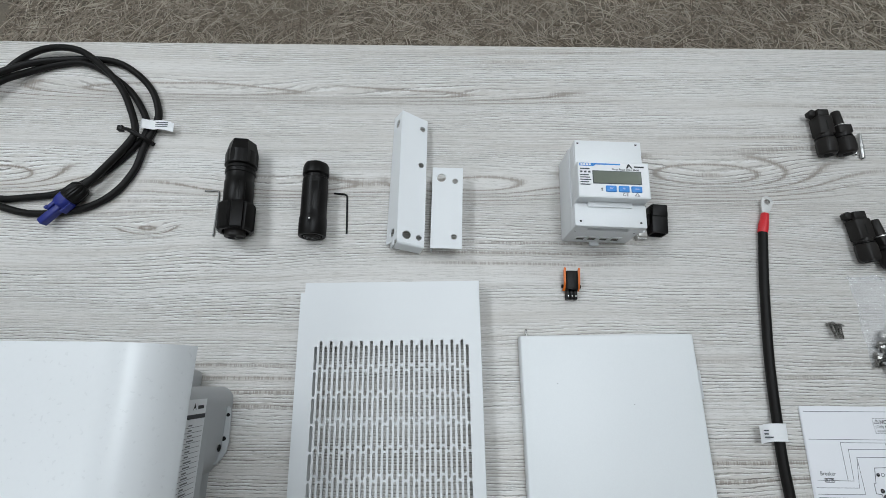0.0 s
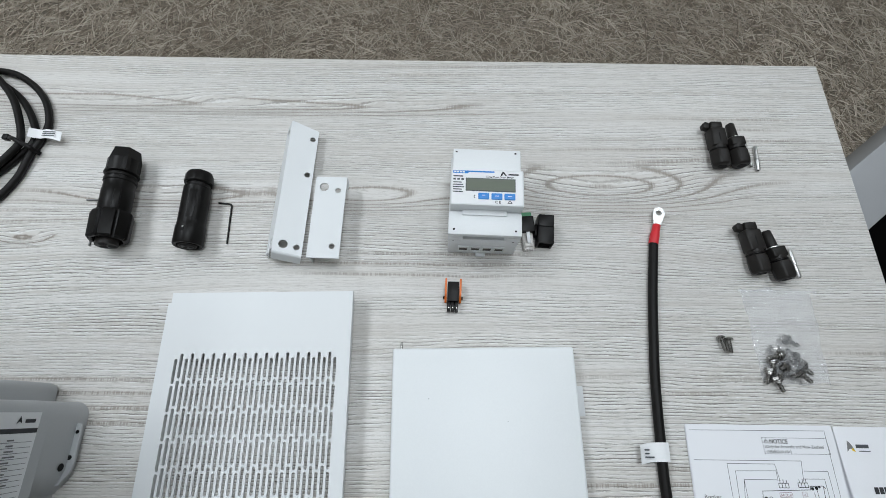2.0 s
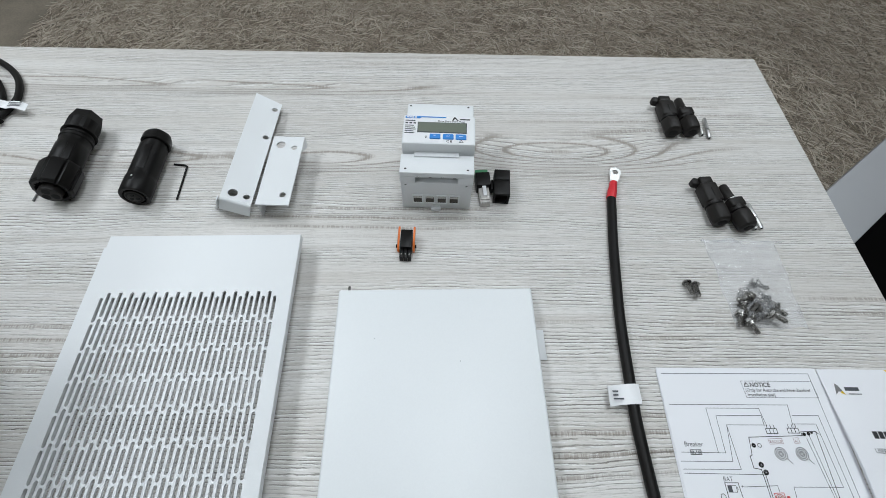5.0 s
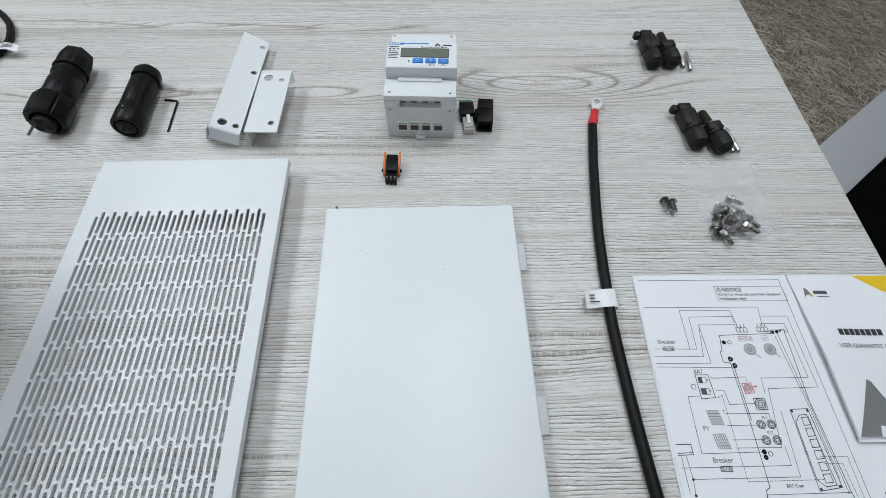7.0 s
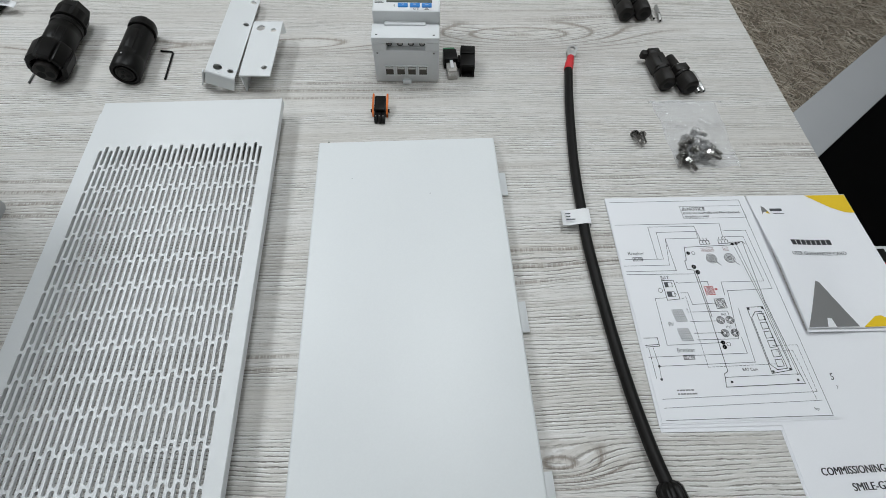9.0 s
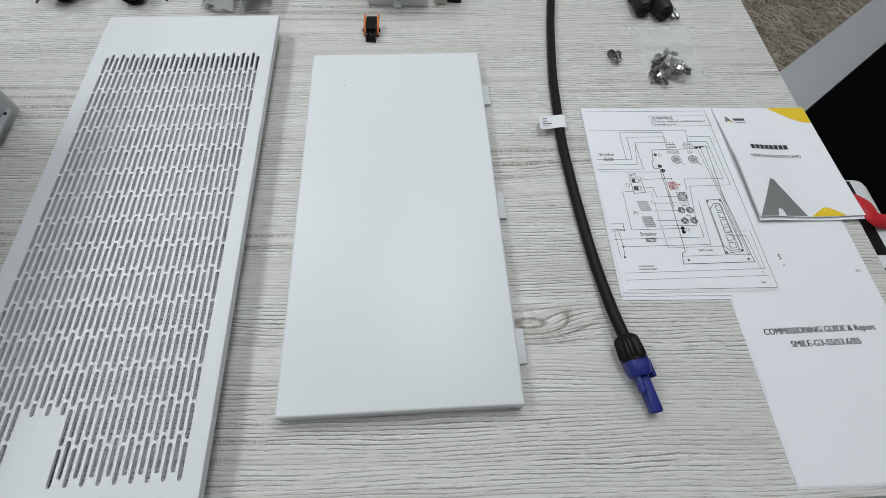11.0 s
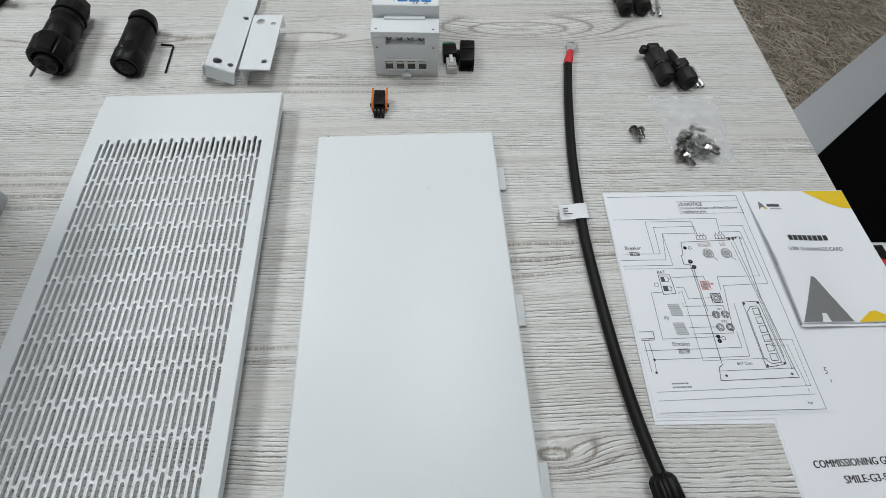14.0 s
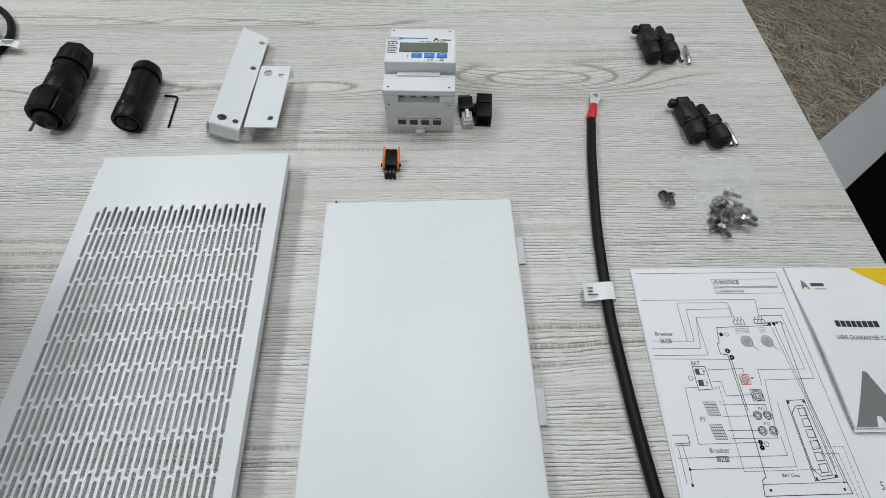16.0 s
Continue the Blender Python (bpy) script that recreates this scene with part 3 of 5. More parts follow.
def inverter():
    """Large white unit lying on its back, its front cover overhanging the grey side with the rating label."""
    c = thing("inverter", pose(0, 0, T), "large white inverter lying on its back with a glossy front cover", "inverter")
    part("chassis", box(-1.02, -0.492, 0.06, 0.4405, 0.0, 0.171, 0.008, 3), GREY_CASE, c, "light grey rear chassis")
    round_far = [(-0.4640 + 0.0145 * math.cos(radians(90 - 15 * k)), 0.4085 + 0.0145 * math.sin(radians(90 - 15 * k))) for k in range(7)]
    side_housing = part("side_housing", prism([(-0.4915, 0.423)] + round_far + [(-0.4495, 0.0895), (-0.4915, 0.0895)], 0.048, 0.171), GREY_CASE, c, "light grey side housing")
    foot = [(-0.4915, 0.4228)] + [(x - 0.0004, y - 0.0003) for x, y in round_far] + [(-0.4505, 0.362), (-0.4545, 0.350), (-0.4655, 0.338), (-0.4665, 0.0895), (-0.4915, 0.0895)]
    side_base = part("side_base", prism(foot, 0.0, 0.0478), GREY_CASE, c, "recessed lower side")
    # front cover: flat, then rolling over to the side
    prof = [(-1.06, 0.174), (-1.06, 0.185), (-1.045, 0.2), (-1.02, 0.207), (-0.47, 0.2075)]
    prof += [(-0.4630 + 0.0475 * math.sin(radians(a)), 0.163 + 0.0445 * math.cos(radians(a))) for a in range(6, 79, 6)]
    prof += [(-0.4165, 0.1690), (-0.4200, 0.1680)]
    bm = bmesh.new()
    a = [bm.verts.new((x, 0.4545, z)) for x, z in prof]
    b = [bm.verts.new((x, 0.03, z)) for x, z in prof]
    for k in range(len(prof) - 1):
        bm.faces.new((a[k], a[k + 1], b[k + 1], b[k]))
    bm.faces.new(a)
    bm.faces.new(b[::-1])
    bm.faces.new((a[-1], a[0], b[0], b[-1]))
    part("front_cover", bm, COVER_GLOSS, c, "glossy white front cover with a rolled edge")
    fl = prism([(-0.470, 0.403), (-0.4475, 0.403), (-0.4455, 0.400), (-0.4440, 0.368), (-0.4460, 0.358), (-0.454, 0.347), (-0.470, 0.347)], 0.0095, 0.0125, 0.0006)
    f = part("mounting_flange", fl, GREY_CASE, c, "mounting flange with two holes")
    part("bolt_hole", turned(lathe([(0, 0.0018), (0.0004, 0.0018)], 16), pose(-0.4478, 0.395, 0.0126, 90)), HOLE_SHADE, f)
    part("bolt_hole", turned(lathe([(0, 0.0022), (0.0004, 0.0022)], 16), pose(-0.4492, 0.372, 0.0126, 90)), HOLE_SHADE, f)
    fixing_hole = part("fixing_hole", turned(lathe([(0, 0.0035), (0.0004, 0.0035)], 18), Matrix(((0, 1, 0, -0.4497), (1, 0, 0, 0.364), (0, 0, 1, 0.020), (0, 0, 0, 1)))), HOLE_SHADE, c)
    # rating label on the side: u runs up the side, v along it
    lab = part("rating_label", flat([rect(0.060, 0, 0.128, 0.215)], 0), LABEL_WHITE, c, "white printed rating label", smooth=False)
    lab.matrix_basis = Matrix(((0, 0, 1, -0.4568), (0, -1, 0, 0.413), (-1, 0, 0, 0.188), (0, 0, 0, 1)))
    part("label_band", flat([rect(0.0605, 0.0130, 0.1275, 0.0168)], 0.0003), INK, lab, "black heading band", smooth=False)
    rnd = random.Random(4)
    lines, words = [], []
    for k in range(44):
        v = 0.0215 + k * 0.0043
        lines.append(rect(0.063, v + 0.0022, 0.125, v + 0.0026))
        w = rnd.uniform(0.012, 0.022)
        words.append(rect(0.064, v, 0.064 + w, v + 0.0012))
        w = rnd.uniform(0.006, 0.013)
        words.append(rect(0.100, v, 0.100 + w, v + 0.0012))
    part("label_rule", flat(lines, 0.0003), PRINT_PALE, lab, smooth=False)
    part("label_line", flat(words, 0.0004), PRINT_PALE, lab, "unreadable grey print", smooth=False)
    part("maker_mark", flat([[(0.104, 0.0095), (0.107, 0.0028), (0.110, 0.0095), (0.107, 0.0072)], rect(0.1125, 0.0055, 0.123, 0.0085)], 0.0003), INK, lab, smooth=False)
    for side in (side_housing, side_base, fixing_hole, f):
        side.location.x -= 0.008


# ---- the energy meter and the small parts around it ----
def energy_meter():
    W = 0.0752
    c = thing("energy_meter", pose(-0.0955, 0.5905, T, 0, 0, -1.6), "white rail-mounted energy meter with a display and blue buttons", "energy meter")
    body = box(0, W, 0.0, 0.0985, 0.0, 0.044, 0.0012)
    box(0.0015, W - 0.0015, 0.024, 0.0975, 0.0438, 0.058, 0.0008, bm=body)
    part("base", body, METER_GREY, c, "pale grey base")
    # terminal cover with a long opening in its front
    tcv = box(-0.0004, W + 0.0004, -0.0008, 0.0245, 0.0535, 0.0605, 0.001)
    box(-0.0004, 0.0155, -0.0008, 0.0245, 0.044, 0.0535, 0.0006, bm=tcv)
    box(0.0595, W + 0.0004, -0.0008, 0.0245, 0.044, 0.0535, 0.0006, bm=tcv)
    cov = part("terminal_cover", tcv, METER_WHITE, c, "white terminal cover")
    part("screw_recess", box(0.0155, 0.0595, 0.0065, 0.0245, 0.044, 0.0535), METER_GREY, cov, "flat brown sheet standing in for recess shade behind the opening")
    part("cover_tongue", box(0.0135, 0.060, 0.0205, 0.0262, 0.0600, 0.0622, 0.0005), METER_WHITE, cov)
    for u in (0.0185, 0.0308, 0.0432, 0.0560):
        hole = part("screw_well", turned(lathe([(0, 0.0036), (0.0004, 0.0036)], 20), pose(u, 0.0062, 0.0487)), HOLE_SHADE, cov, "dark round screw well")
        part("terminal_screw", turned(lathe([(0, 0.0022), (0.0004, 0.0026)], 18), pose(u, 0.0058, 0.0483)), STEEL, hole, "terminal screw")
    back = box(0.0022, W + 0.0002, 0.0655, 0.0995, 0.050, 0.0612, 0.001)
    part("rear_cover", back, METER_WHITE, c, "white rear terminal cover")
    for u, v, z in ((0.0055, 0.0955, 0.0613), (W - 0.0055, 0.0955, 0.0613), (0.0055, 0.0045, 0.0606), (W - 0.006, 0.0045, 0.0606)):
        part("sealing_hole", flat([rect(u - 0.0011, v - 0.0009, u + 0.0011, v + 0.0009)], z), HOLE_SHADE, c, smooth=False)
    for u in (0.005, W - 0.006):
        part("sealing_hole", turned(flat([rect(-0.001, -0.0007, 0.001, 0.0007)]), pose(u, -0.0003, 0.0405, 90)), HOLE_SHADE, c, smooth=False)
    main = box(0.0006, W + 0.0008, 0.0262, 0.0675, 0.055, 0.0742, 0.0014)
    f = part("front_panel", main, METER_WHITE, c, "raised white front panel")
    part("face_label", flat([rect(0.0022, 0.0278, W - 0.0008, 0.0660)], 0.0744), LABEL_WHITE, f, "white printed face label", smooth=False)
    z = 0.0746
    part("header_band", flat([[(0.0024, 0.0652), (0.0024, 0.0618), (0.0175, 0.0618), (0.0195, 0.0636), (0.0455, 0.0636), (0.0455, 0.0652)]], z), BLUE, f, "blue header stripe", smooth=False)
    part("maker_mark", flat([rect(0.0036 + k * 0.0029, 0.0626, 0.0058 + k * 0.0029, 0.0645) for k in range(4)], z + 0.0001), LABEL_WHITE, f, smooth=False)
    part("partner_mark", flat([[(0.0515, 0.0602), (0.0538, 0.0652), (0.0552, 0.0652), (0.0585, 0.0602), (0.0570, 0.0602), (0.0548, 0.0630), (0.0532, 0.0602)], rect(0.0600, 0.0612, 0.0705, 0.0629)], z), INK, f, smooth=False)
    part("lcd_bezel", box(0.0158, 0.0672, 0.0418, 0.0568, 0.0743, 0.0748, 0.0002), INK_GREY, f)
    part("lcd_screen", flat([rect(0.0166, 0.0426, 0.0664, 0.0560)], 0.0750), LCD, f, "blank grey-green display", smooth=False)
    lettering("Three Phase Smart Meter", 0.0030, f, 0.0365, 0.0577, z, INK, 0, 0.00005, squeeze=0.92)
    for u, s in ((0.0345, "SET"), (0.0480, "ESC"), (0.0612, "")):
        b = part("button", box(u - 0.0056, u + 0.0056, 0.0328, 0.0398, 0.0736, 0.0758, 0.0010, 4), BUTTON, f, "small blue push button")
        if s:
            lettering(s, 0.0021, b, u, 0.0356, 0.07605, LABEL_WHITE, align="CENTER")
        else:
            part("arrow_mark", flat([rect(u - 0.002, 0.0360, u + 0.002, 0.0366)], 0.07605), LABEL_WHITE, b, smooth=False)
    lettering("C E", 0.0040, f, 0.0462, 0.0288, z, INK, bold=0.0001)
    part("warning_mark", strokes([[(0.0592, 0.0292), (0.0635, 0.0292), (0.0614, 0.0322), (0.0592, 0.0292)]], 0.0006, z), INK, f, smooth=False)
    part("lamp_mark", flat([rect(0.0244, 0.0340, 0.0258, 0.0352), [(0.0240, 0.0360), (0.0262, 0.0360), (0.0251, 0.0376)]], z), INK, f, smooth=False)
    part("small_print", flat([rect(0.0028, 0.0578, 0.0130, 0.0592)] + [rect(0.0028 + k * 0.0042, 0.0540, 0.0054 + k * 0.0042, 0.0560) for k in range(3)] +
                             [rect(0.0028, 0.0508 - k * 0.0027, 0.0118 + 0.0012 * (k % 3), 0.0520 - k * 0.0027) for k in range(5)], z), INK_GREY, f, "unreadable small print", smooth=False)
    # wire openings in the lower front
    for u in (0.0172, 0.0304, 0.0434, 0.0566):
        w = bmesh.new()
        box(u - 0.0060, u + 0.0060, -0.0014, 0.001, 0.0095, 0.0112, 0.0003, bm=w)
        box(u - 0.0060, u + 0.0060, -0.0014, 0.001, 0.0228, 0.0245, 0.0003, bm=w)
        box(u - 0.0060, u - 0.0045, -0.0014, 0.001, 0.0112, 0.0228, 0.0003, bm=w)
        box(u + 0.0045, u + 0.0060, -0.0014, 0.001, 0.0112, 0.0228, 0.0003, bm=w)
        o = part("wire_opening", w, METER_WHITE, c, "framed square wire opening")
        # flat sheet coloured like the shaded inside of the opening
        part("opening_shade", turned(flat([rect(-0.0045, -0.0058, 0.0045, 0.0058)]), pose(u, -0.0002, 0.0170, 90)), RECESS_SHADE, o, "flat brown sheet standing in for recess shade", smooth=False)
        part("clamp", box(u - 0.0042, u + 0.0042, -0.0008, -0.0003, 0.0190, 0.0215), TIN, o)
    part("rail_clip", box(0.0320, 0.0425, -0.0045, 0.002, 0.0004, 0.0042, 0.0006), METER_WHITE, c, "white rail clip")
    part("clip_slot", box(0.0335, 0.041, -0.0012, 0.001, 0.0045, 0.0075, 0.0004), METER_GREY, c)


def network_plug():
    c = thing("network_plug", pose(-0.0030, 0.5925, T, 0, 0, 4), "clear modular network plug in a black block", "connector")
    part("body", box(-0.0060, 0.0060, 0.0, 0.0215, 0.0004, 0.0095, 0.0008), CLEAR, c, "clear plastic plug")
    part("boot_step", box(-0.0050, 0.0050, 0.002, 0.0085, 0.0096, 0.0118, 0.0006), CLEAR, c)
    part("latch", box(-0.0020, 0.0020, 0.006, 0.021, 0.0119, 0.0134, 0.0004), LABEL_WHITE, c, "pale latch tongue")
    for k in range(6):
        part("contact", box(-0.0048 + k * 0.0018, -0.0040 + k * 0.0018, -0.0006, 0.004, 0.0060, 0.0090), TIN, c)
    part("housing", box(-0.0082, 0.0082, 0.0195, 0.0385, 0.0, 0.0150, 0.0010), BLACK, c, "black housing")
    part("terminal_strip", box(-0.0078, 0.0068, 0.0386, 0.0440, 0.0, 0.0125, 0.0006), GREEN, c, "green terminal strip")


def network_coupler():
    c = thing("network_coupler", pose(0.0135, 0.597, T, 0, 0, -4), "black plastic network coupler block", "connector")
    b = box(-0.0080, 0.0100, 0.0, 0.0345, 0.0150, 0.0178, 0.0008)
    box(-0.0080, -0.0058, 0.0, 0.0345, 0.0, 0.0153, 0.0004, bm=b)
    box(0.0078, 0.0100, 0.0, 0.0345, 0.0, 0.0153, 0.0004, bm=b)
    box(-0.0058, 0.0078, 0.006, 0.0340, 0.0, 0.0152, bm=b)
    part("body", b, BLACK, c)
    part("lid_step", box(-0.0076, 0.0096, 0.0200, 0.0343, 0.0179, 0.0190, 0.0005), BLACK, c)
    part("socket_floor", box(-0.0055, 0.0075, 0.0004, 0.006, 0.0, 0.002), HOLE_SHADE, c)
    part("clip", box(-0.0112, -0.0082, 0.010, 0.024, 0.004, 0.0135, 0.0012), BLACK, c)


def orange_terminal():
    c = thing("terminal_plug", pose(-0.0895, 0.5225, T, 0, 0, -1.5), "black terminal plug with two orange release levers", "connector")
    part("body", box(-0.0062, 0.0062, 0.008, 0.030, 0.0, 0.0125, 0.0007), BLACK, c)
    for k in (-0.0042, 0.0, 0.0042):
        part("contact_block", box(k - 0.0018, k + 0.0018, -0.002, 0.0095, 0.0, 0.0085, 0.0004), BLACK, c)
        part("pin_mark", box(k - 0.0006, k + 0.0006, 0.001, 0.0022, 0.0086, 0.0092), TIN, c)
        part("wire_entry", flat([rect(k - 0.001, 0.0215, k + 0.001, 0.0230)], 0.0127), HOLE_SHADE, c, smooth=False)
    for s in (-1, 1):
        lever = prism([(0.0085, 0.0), (0.012, 0.0085), (0.030, 0.0085), (0.0335, 0.0125), (0.028, 0.0122), (0.016, 0.0112), (0.0075, 0.006)], -0.0011, 0.0011, 0.0003)
        turned(lever, Matrix(((0, 0, 1, s * 0.0080), (1, 0, 0, 0), (0, 1, 0, 0.0), (0, 0, 0, 1))))
        part("lever", lever, ORANGE, c, "orange release lever")
        part("pivot", turned(lathe([(-0.0012, 0.002), (0.0012, 0.002)], 14), pose(s * 0.0095, 0.013, 0.0055, 0, 0, 90)), BLACK, c)


def holed_plate(pts, holes, z, th):
    """A plate with round holes: its outline with the holes cut as rings of faces."""
    bm = bmesh.new()
    edges = []
    for loop in [pts] + [[(x + r * math.cos(2 * math.pi * k / 20), y + r * math.sin(2 * math.pi * k / 20)) for k in range(20)] for x, y, r in holes]:
        vs = [bm.verts.new((x, y, z)) for x, y in loop]
        edges += [bm.edges.new((vs[k], vs[(k + 1) % len(vs)])) for k in range(len(vs))]
    bmesh.ops.triangle_fill(bm, use_beauty=True, use_dissolve=False, edges=edges)
    kill = [f for f in bm.faces if any((f.calc_center_median().xy - Vector((x, y))).length < r * 0.97 for x, y, r in holes)]
    bmesh.ops.delete(bm, geom=kill, context="FACES")
    ext = bmesh.ops.extrude_face_region(bm, geom=bm.faces[:])
    bmesh.ops.translate(bm, vec=(0, 0, -th), verts=[v for v in ext["geom"] if isinstance(v, bmesh.types.BMVert)])
    return bm


def long_bracket():
    """Folded bracket resting on its short front lip and one side wall, leaning to one side."""
    W = 0.0355
    m = pose(-0.2880, 0.5815, T + 0.0285, -2.5, 18.0, 0.6)
    c = thing("long_bracket", m, "long white folded steel mounting bracket with holes", "bracket")
    pts = [(0.0015, 0.0), (W - 0.0025, -0.0040), (W + 0.0025, 0.1605), (0.0058, 0.1705)]
    part("plate", holed_plate(pts, [(0.0125, 0.0075, 0.0050), (0.0268, 0.0050, 0.0034), (0.0296, 0.0978, 0.0034), (0.0315, 0.1478, 0.0034)], 0.0, 0.0016), WHITE_STEEL, c, smooth=False)
    # the bend rolls from the plate into the lip
    run = Vector((W - 0.0040, -0.0040, 0))
    turn = math.degrees(math.atan2(run.y, run.x))
    bm = bmesh.new()
    prof = [(0.0, 0.0)] + [(-0.0030 * math.sin(radians(q)), -0.0030 + 0.0030 * math.cos(radians(q))) for q in range(15, 91, 15)] + [(-0.0042, -0.0165)]
    ends = []
    for x in (0.0, run.length):
        ends.append([bm.verts.new((x, y, z)) for y, z in prof] + [bm.verts.new((x, y + 0.0015, z - (0.0015 if k < 3 else 0))) for k, (y, z) in reversed(list(enumerate(prof)))])
    n = len(ends[0])
    for k in range(n):
        bm.faces.new((ends[0][k], ends[0][(k + 1) % n], ends[1][(k + 1) % n], ends[1][k]))
    bm.faces.new(ends[0])
    bm.faces.new(ends[1][::-1])
    part("lip", turned(bm, pose(0.0015, -0.0002, 0, 0, 0, turn)), WHITE_STEEL, c, "folded end lip with a rounded bend")
    part("ear", box(-0.0020, -0.0006, -0.0050, 0.0018, -0.0185, -0.002, 0.0005), WHITE_STEEL, c)
    wall = holed_plate([(0.002, -0.0004), (0.170, -0.0004), (0.170, -0.0205), (0.002, -0.0270)], [(0.0125, -0.0125, 0.0052), (0.157, -0.0110, 0.0052)], 0.0, 0.0014)
    part("side_wall", turned(wall, Matrix(((0.0252, 0.25, 1, 0.0027), (1, 0, 0, 0), (0, 1, 0, 0), (0, 0, 0, 1)))), WHITE_STEEL, c, "folded side wall with two holes", smooth=False)


def short_bracket():
    W, L, H = 0.0355, 0.0985, 0.0245
    c = thing("short_bracket", pose(-0.2495, 0.574, T, 0, 0, -0.9), "short white folded steel bracket with three holes", "bracket")
    part("plate", holed_plate([(0, 0), (W, -0.0005), (W, L), (0, L)], [(0.0105, 0.0855, 0.0052), (0.0265, 0.0815, 0.0033), (0.0265, 0.0135, 0.0033)], H, 0.0016), WHITE_STEEL, c, smooth=False)
    part("side_leg", turned(prism([(L - 0.022, H - 0.0017), (L, H - 0.0017), (L, 0.0105), (L - 0.004, 0.0105)], 0.0, 0.0015), Matrix(((0, 0, 1, W - 0.0016), (1, 0, 0, 0), (0, 1, 0, 0), (0, 0, 0, 1)))), WHITE_STEEL, c, "small folded ear", smooth=False)
    part("front_leg", box(0.0, 0.0016, 0.002, L - 0.01, 0.0, H - 0.0017, 0.0004), WHITE_STEEL, c)


# ---- cable connectors ----
def large_connector():
    r = 0.0213
    c = thing("large_connector", pose(-0.4712, 0.5905, T + r, 0, 0, 2.6), "large black round cable connector with a ribbed coupling ring", "connector")
    part("coupling_ring", lathe([(0.012, 0.0148), (0.0006, 0.0150), (0.0, 0.0158), (0.0002, 0.0186), (0.0025, 0.0206), (0.029, r), (0.0325, 0.0200), (0.033, 0.0165)], 64, rib=-0.0022, grooves=8, facets=8, cut=0.05), BLACK, c, "ribbed coupling ring")
    part("mouth", lathe([(0.0110, 0.0147), (0.0116, 0.0147)], 32), HOLE_SHADE, c)
    part("barrel", lathe([(0.031, 0.0150), (0.033, 0.0162), (0.060, 0.0164), (0.061, 0.0158), (0.070, 0.0158), (0.071, 0.0168), (0.0745, 0.0168), (0.0755, 0.0148), (0.084, 0.0148)], 40), BLACK, c)
    part("seal_ring", lathe([(0.0765, 0.0158), (0.0775, 0.0162), (0.0790, 0.0158)], 32), BLACK_SOFT, c)
    part("key_ridge", turned(box(-0.0035, 0.0035, 0.034, 0.058, 0.0150, 0.0169, 0.0008), pose(0, 0, 0, 0, 35)), BLACK, c)
    part("collar", lathe([(0.0805, 0.0166), (0.0812, 0.0180), (0.0828, 0.0180), (0.0834, 0.0168), (0.0985, 0.0168)], 36), BLACK, c)
    part("lock_nut", turned(lathe([(0.083, 0.0186), (0.0965, 0.0186), (0.1000, 0.0178), (0.1120, 0.0150), (0.1140, 0.0120)], 6), pose(0, 0, 0, 0, 12)), BLACK, c, "six-sided lock nut")
    part("insert", lathe([(-0.0055, 0.0104), (-0.0052, 0.0112), (0.0112, 0.0112)], 32), BLACK_MATT, c, "socket insert")
    for a in (90, 210, 330):
        part("contact_hole", turned(lathe([(0, 0.0041), (0.0003, 0.0041)], 18), pose(0.0056 * math.cos(radians(a)), -0.0058, 0.0056 * math.sin(radians(a)))), HOLE_SHADE, c)


def small_connector():
    r = 0.0158
    c = thing("small_connector", pose(-0.3852, 0.5880, T + r, 0, 0, 1.4), "smaller black round cable connector with a smooth barrel", "connector")
    part("barrel", lathe([(0.004, 0.0118), (0.0004, 0.0119), (0.0, 0.0126), (0.0001, 0.0148), (0.0015, r), (0.021, r), (0.023, 0.0152), (0.027, 0.0149), (0.068, 0.0149), (0.0700, 0.0149), (0.0715, 0.0128), (0.078, 0.0128)], 40), BLACK, c)
    part("end_cap", lathe([(0.0755, 0.0148), (0.0765, 0.0158), (0.0855, 0.0155), (0.0900, 0.0135), (0.0915, 0.0105)], 36, 6, -0.0004), BLACK, c, "rounded end cap")
    part("release_slot", box(-0.0018, 0.0018, 0.0125, 0.0185, r - 0.0010, r + 0.0002, 0.0003), HOLE_SHADE, c)
    part("release_pin", box(-0.0008, 0.0008, 0.0165, 0.0182, r, r + 0.0006, 0.0002), TIN, c)
    part("side_notch", turned(box(-0.0014, 0.0014, 0.022, 0.028, r - 0.0014, r - 0.0004, 0.0003), pose(0, 0, 0, 0, 48)), HOLE_SHADE, c)
    part("side_notch", turned(box(-0.0010, 0.0010, 0.052, 0.057, r - 0.0014, r - 0.0005, 0.0003), pose(0, 0, 0, 0, 48)), HOLE_SHADE, c)
    part("panel_flat", turned(box(-0.0040, 0.0040, 0.030, 0.064, 0.0138, 0.01495, 0.0004), pose(0, 0, 0, 0, 14)), BLACK, c)
    part("mouth", lathe([(0.0032, 0.0117), (0.0037, 0.0117)], 32), HOLE_SHADE, c)
    part("insert", lathe([(-0.0004, 0.0094), (-0.0002, 0.0098), (0.0034, 0.0098)], 32), BLACK_MATT, c, "socket insert")
    part("insert_groove", lathe([(-0.0007, 0.0080), (-0.0005, 0.0084)], 28), HOLE_SHADE, c)
    part("insert_core", lathe([(-0.0010, 0.0064), (-0.0008, 0.0068)], 28), BLACK_MATT, c)
    for a in (90, 210, 330):
        part("contact_hole", turned(lathe([(0, 0.0021), (0.0003, 0.0021)], 14), pose(0.0037 * math.cos(radians(a)), -0.0013, 0.0036 * math.sin(radians(a)))), HOLE_SHADE, c)


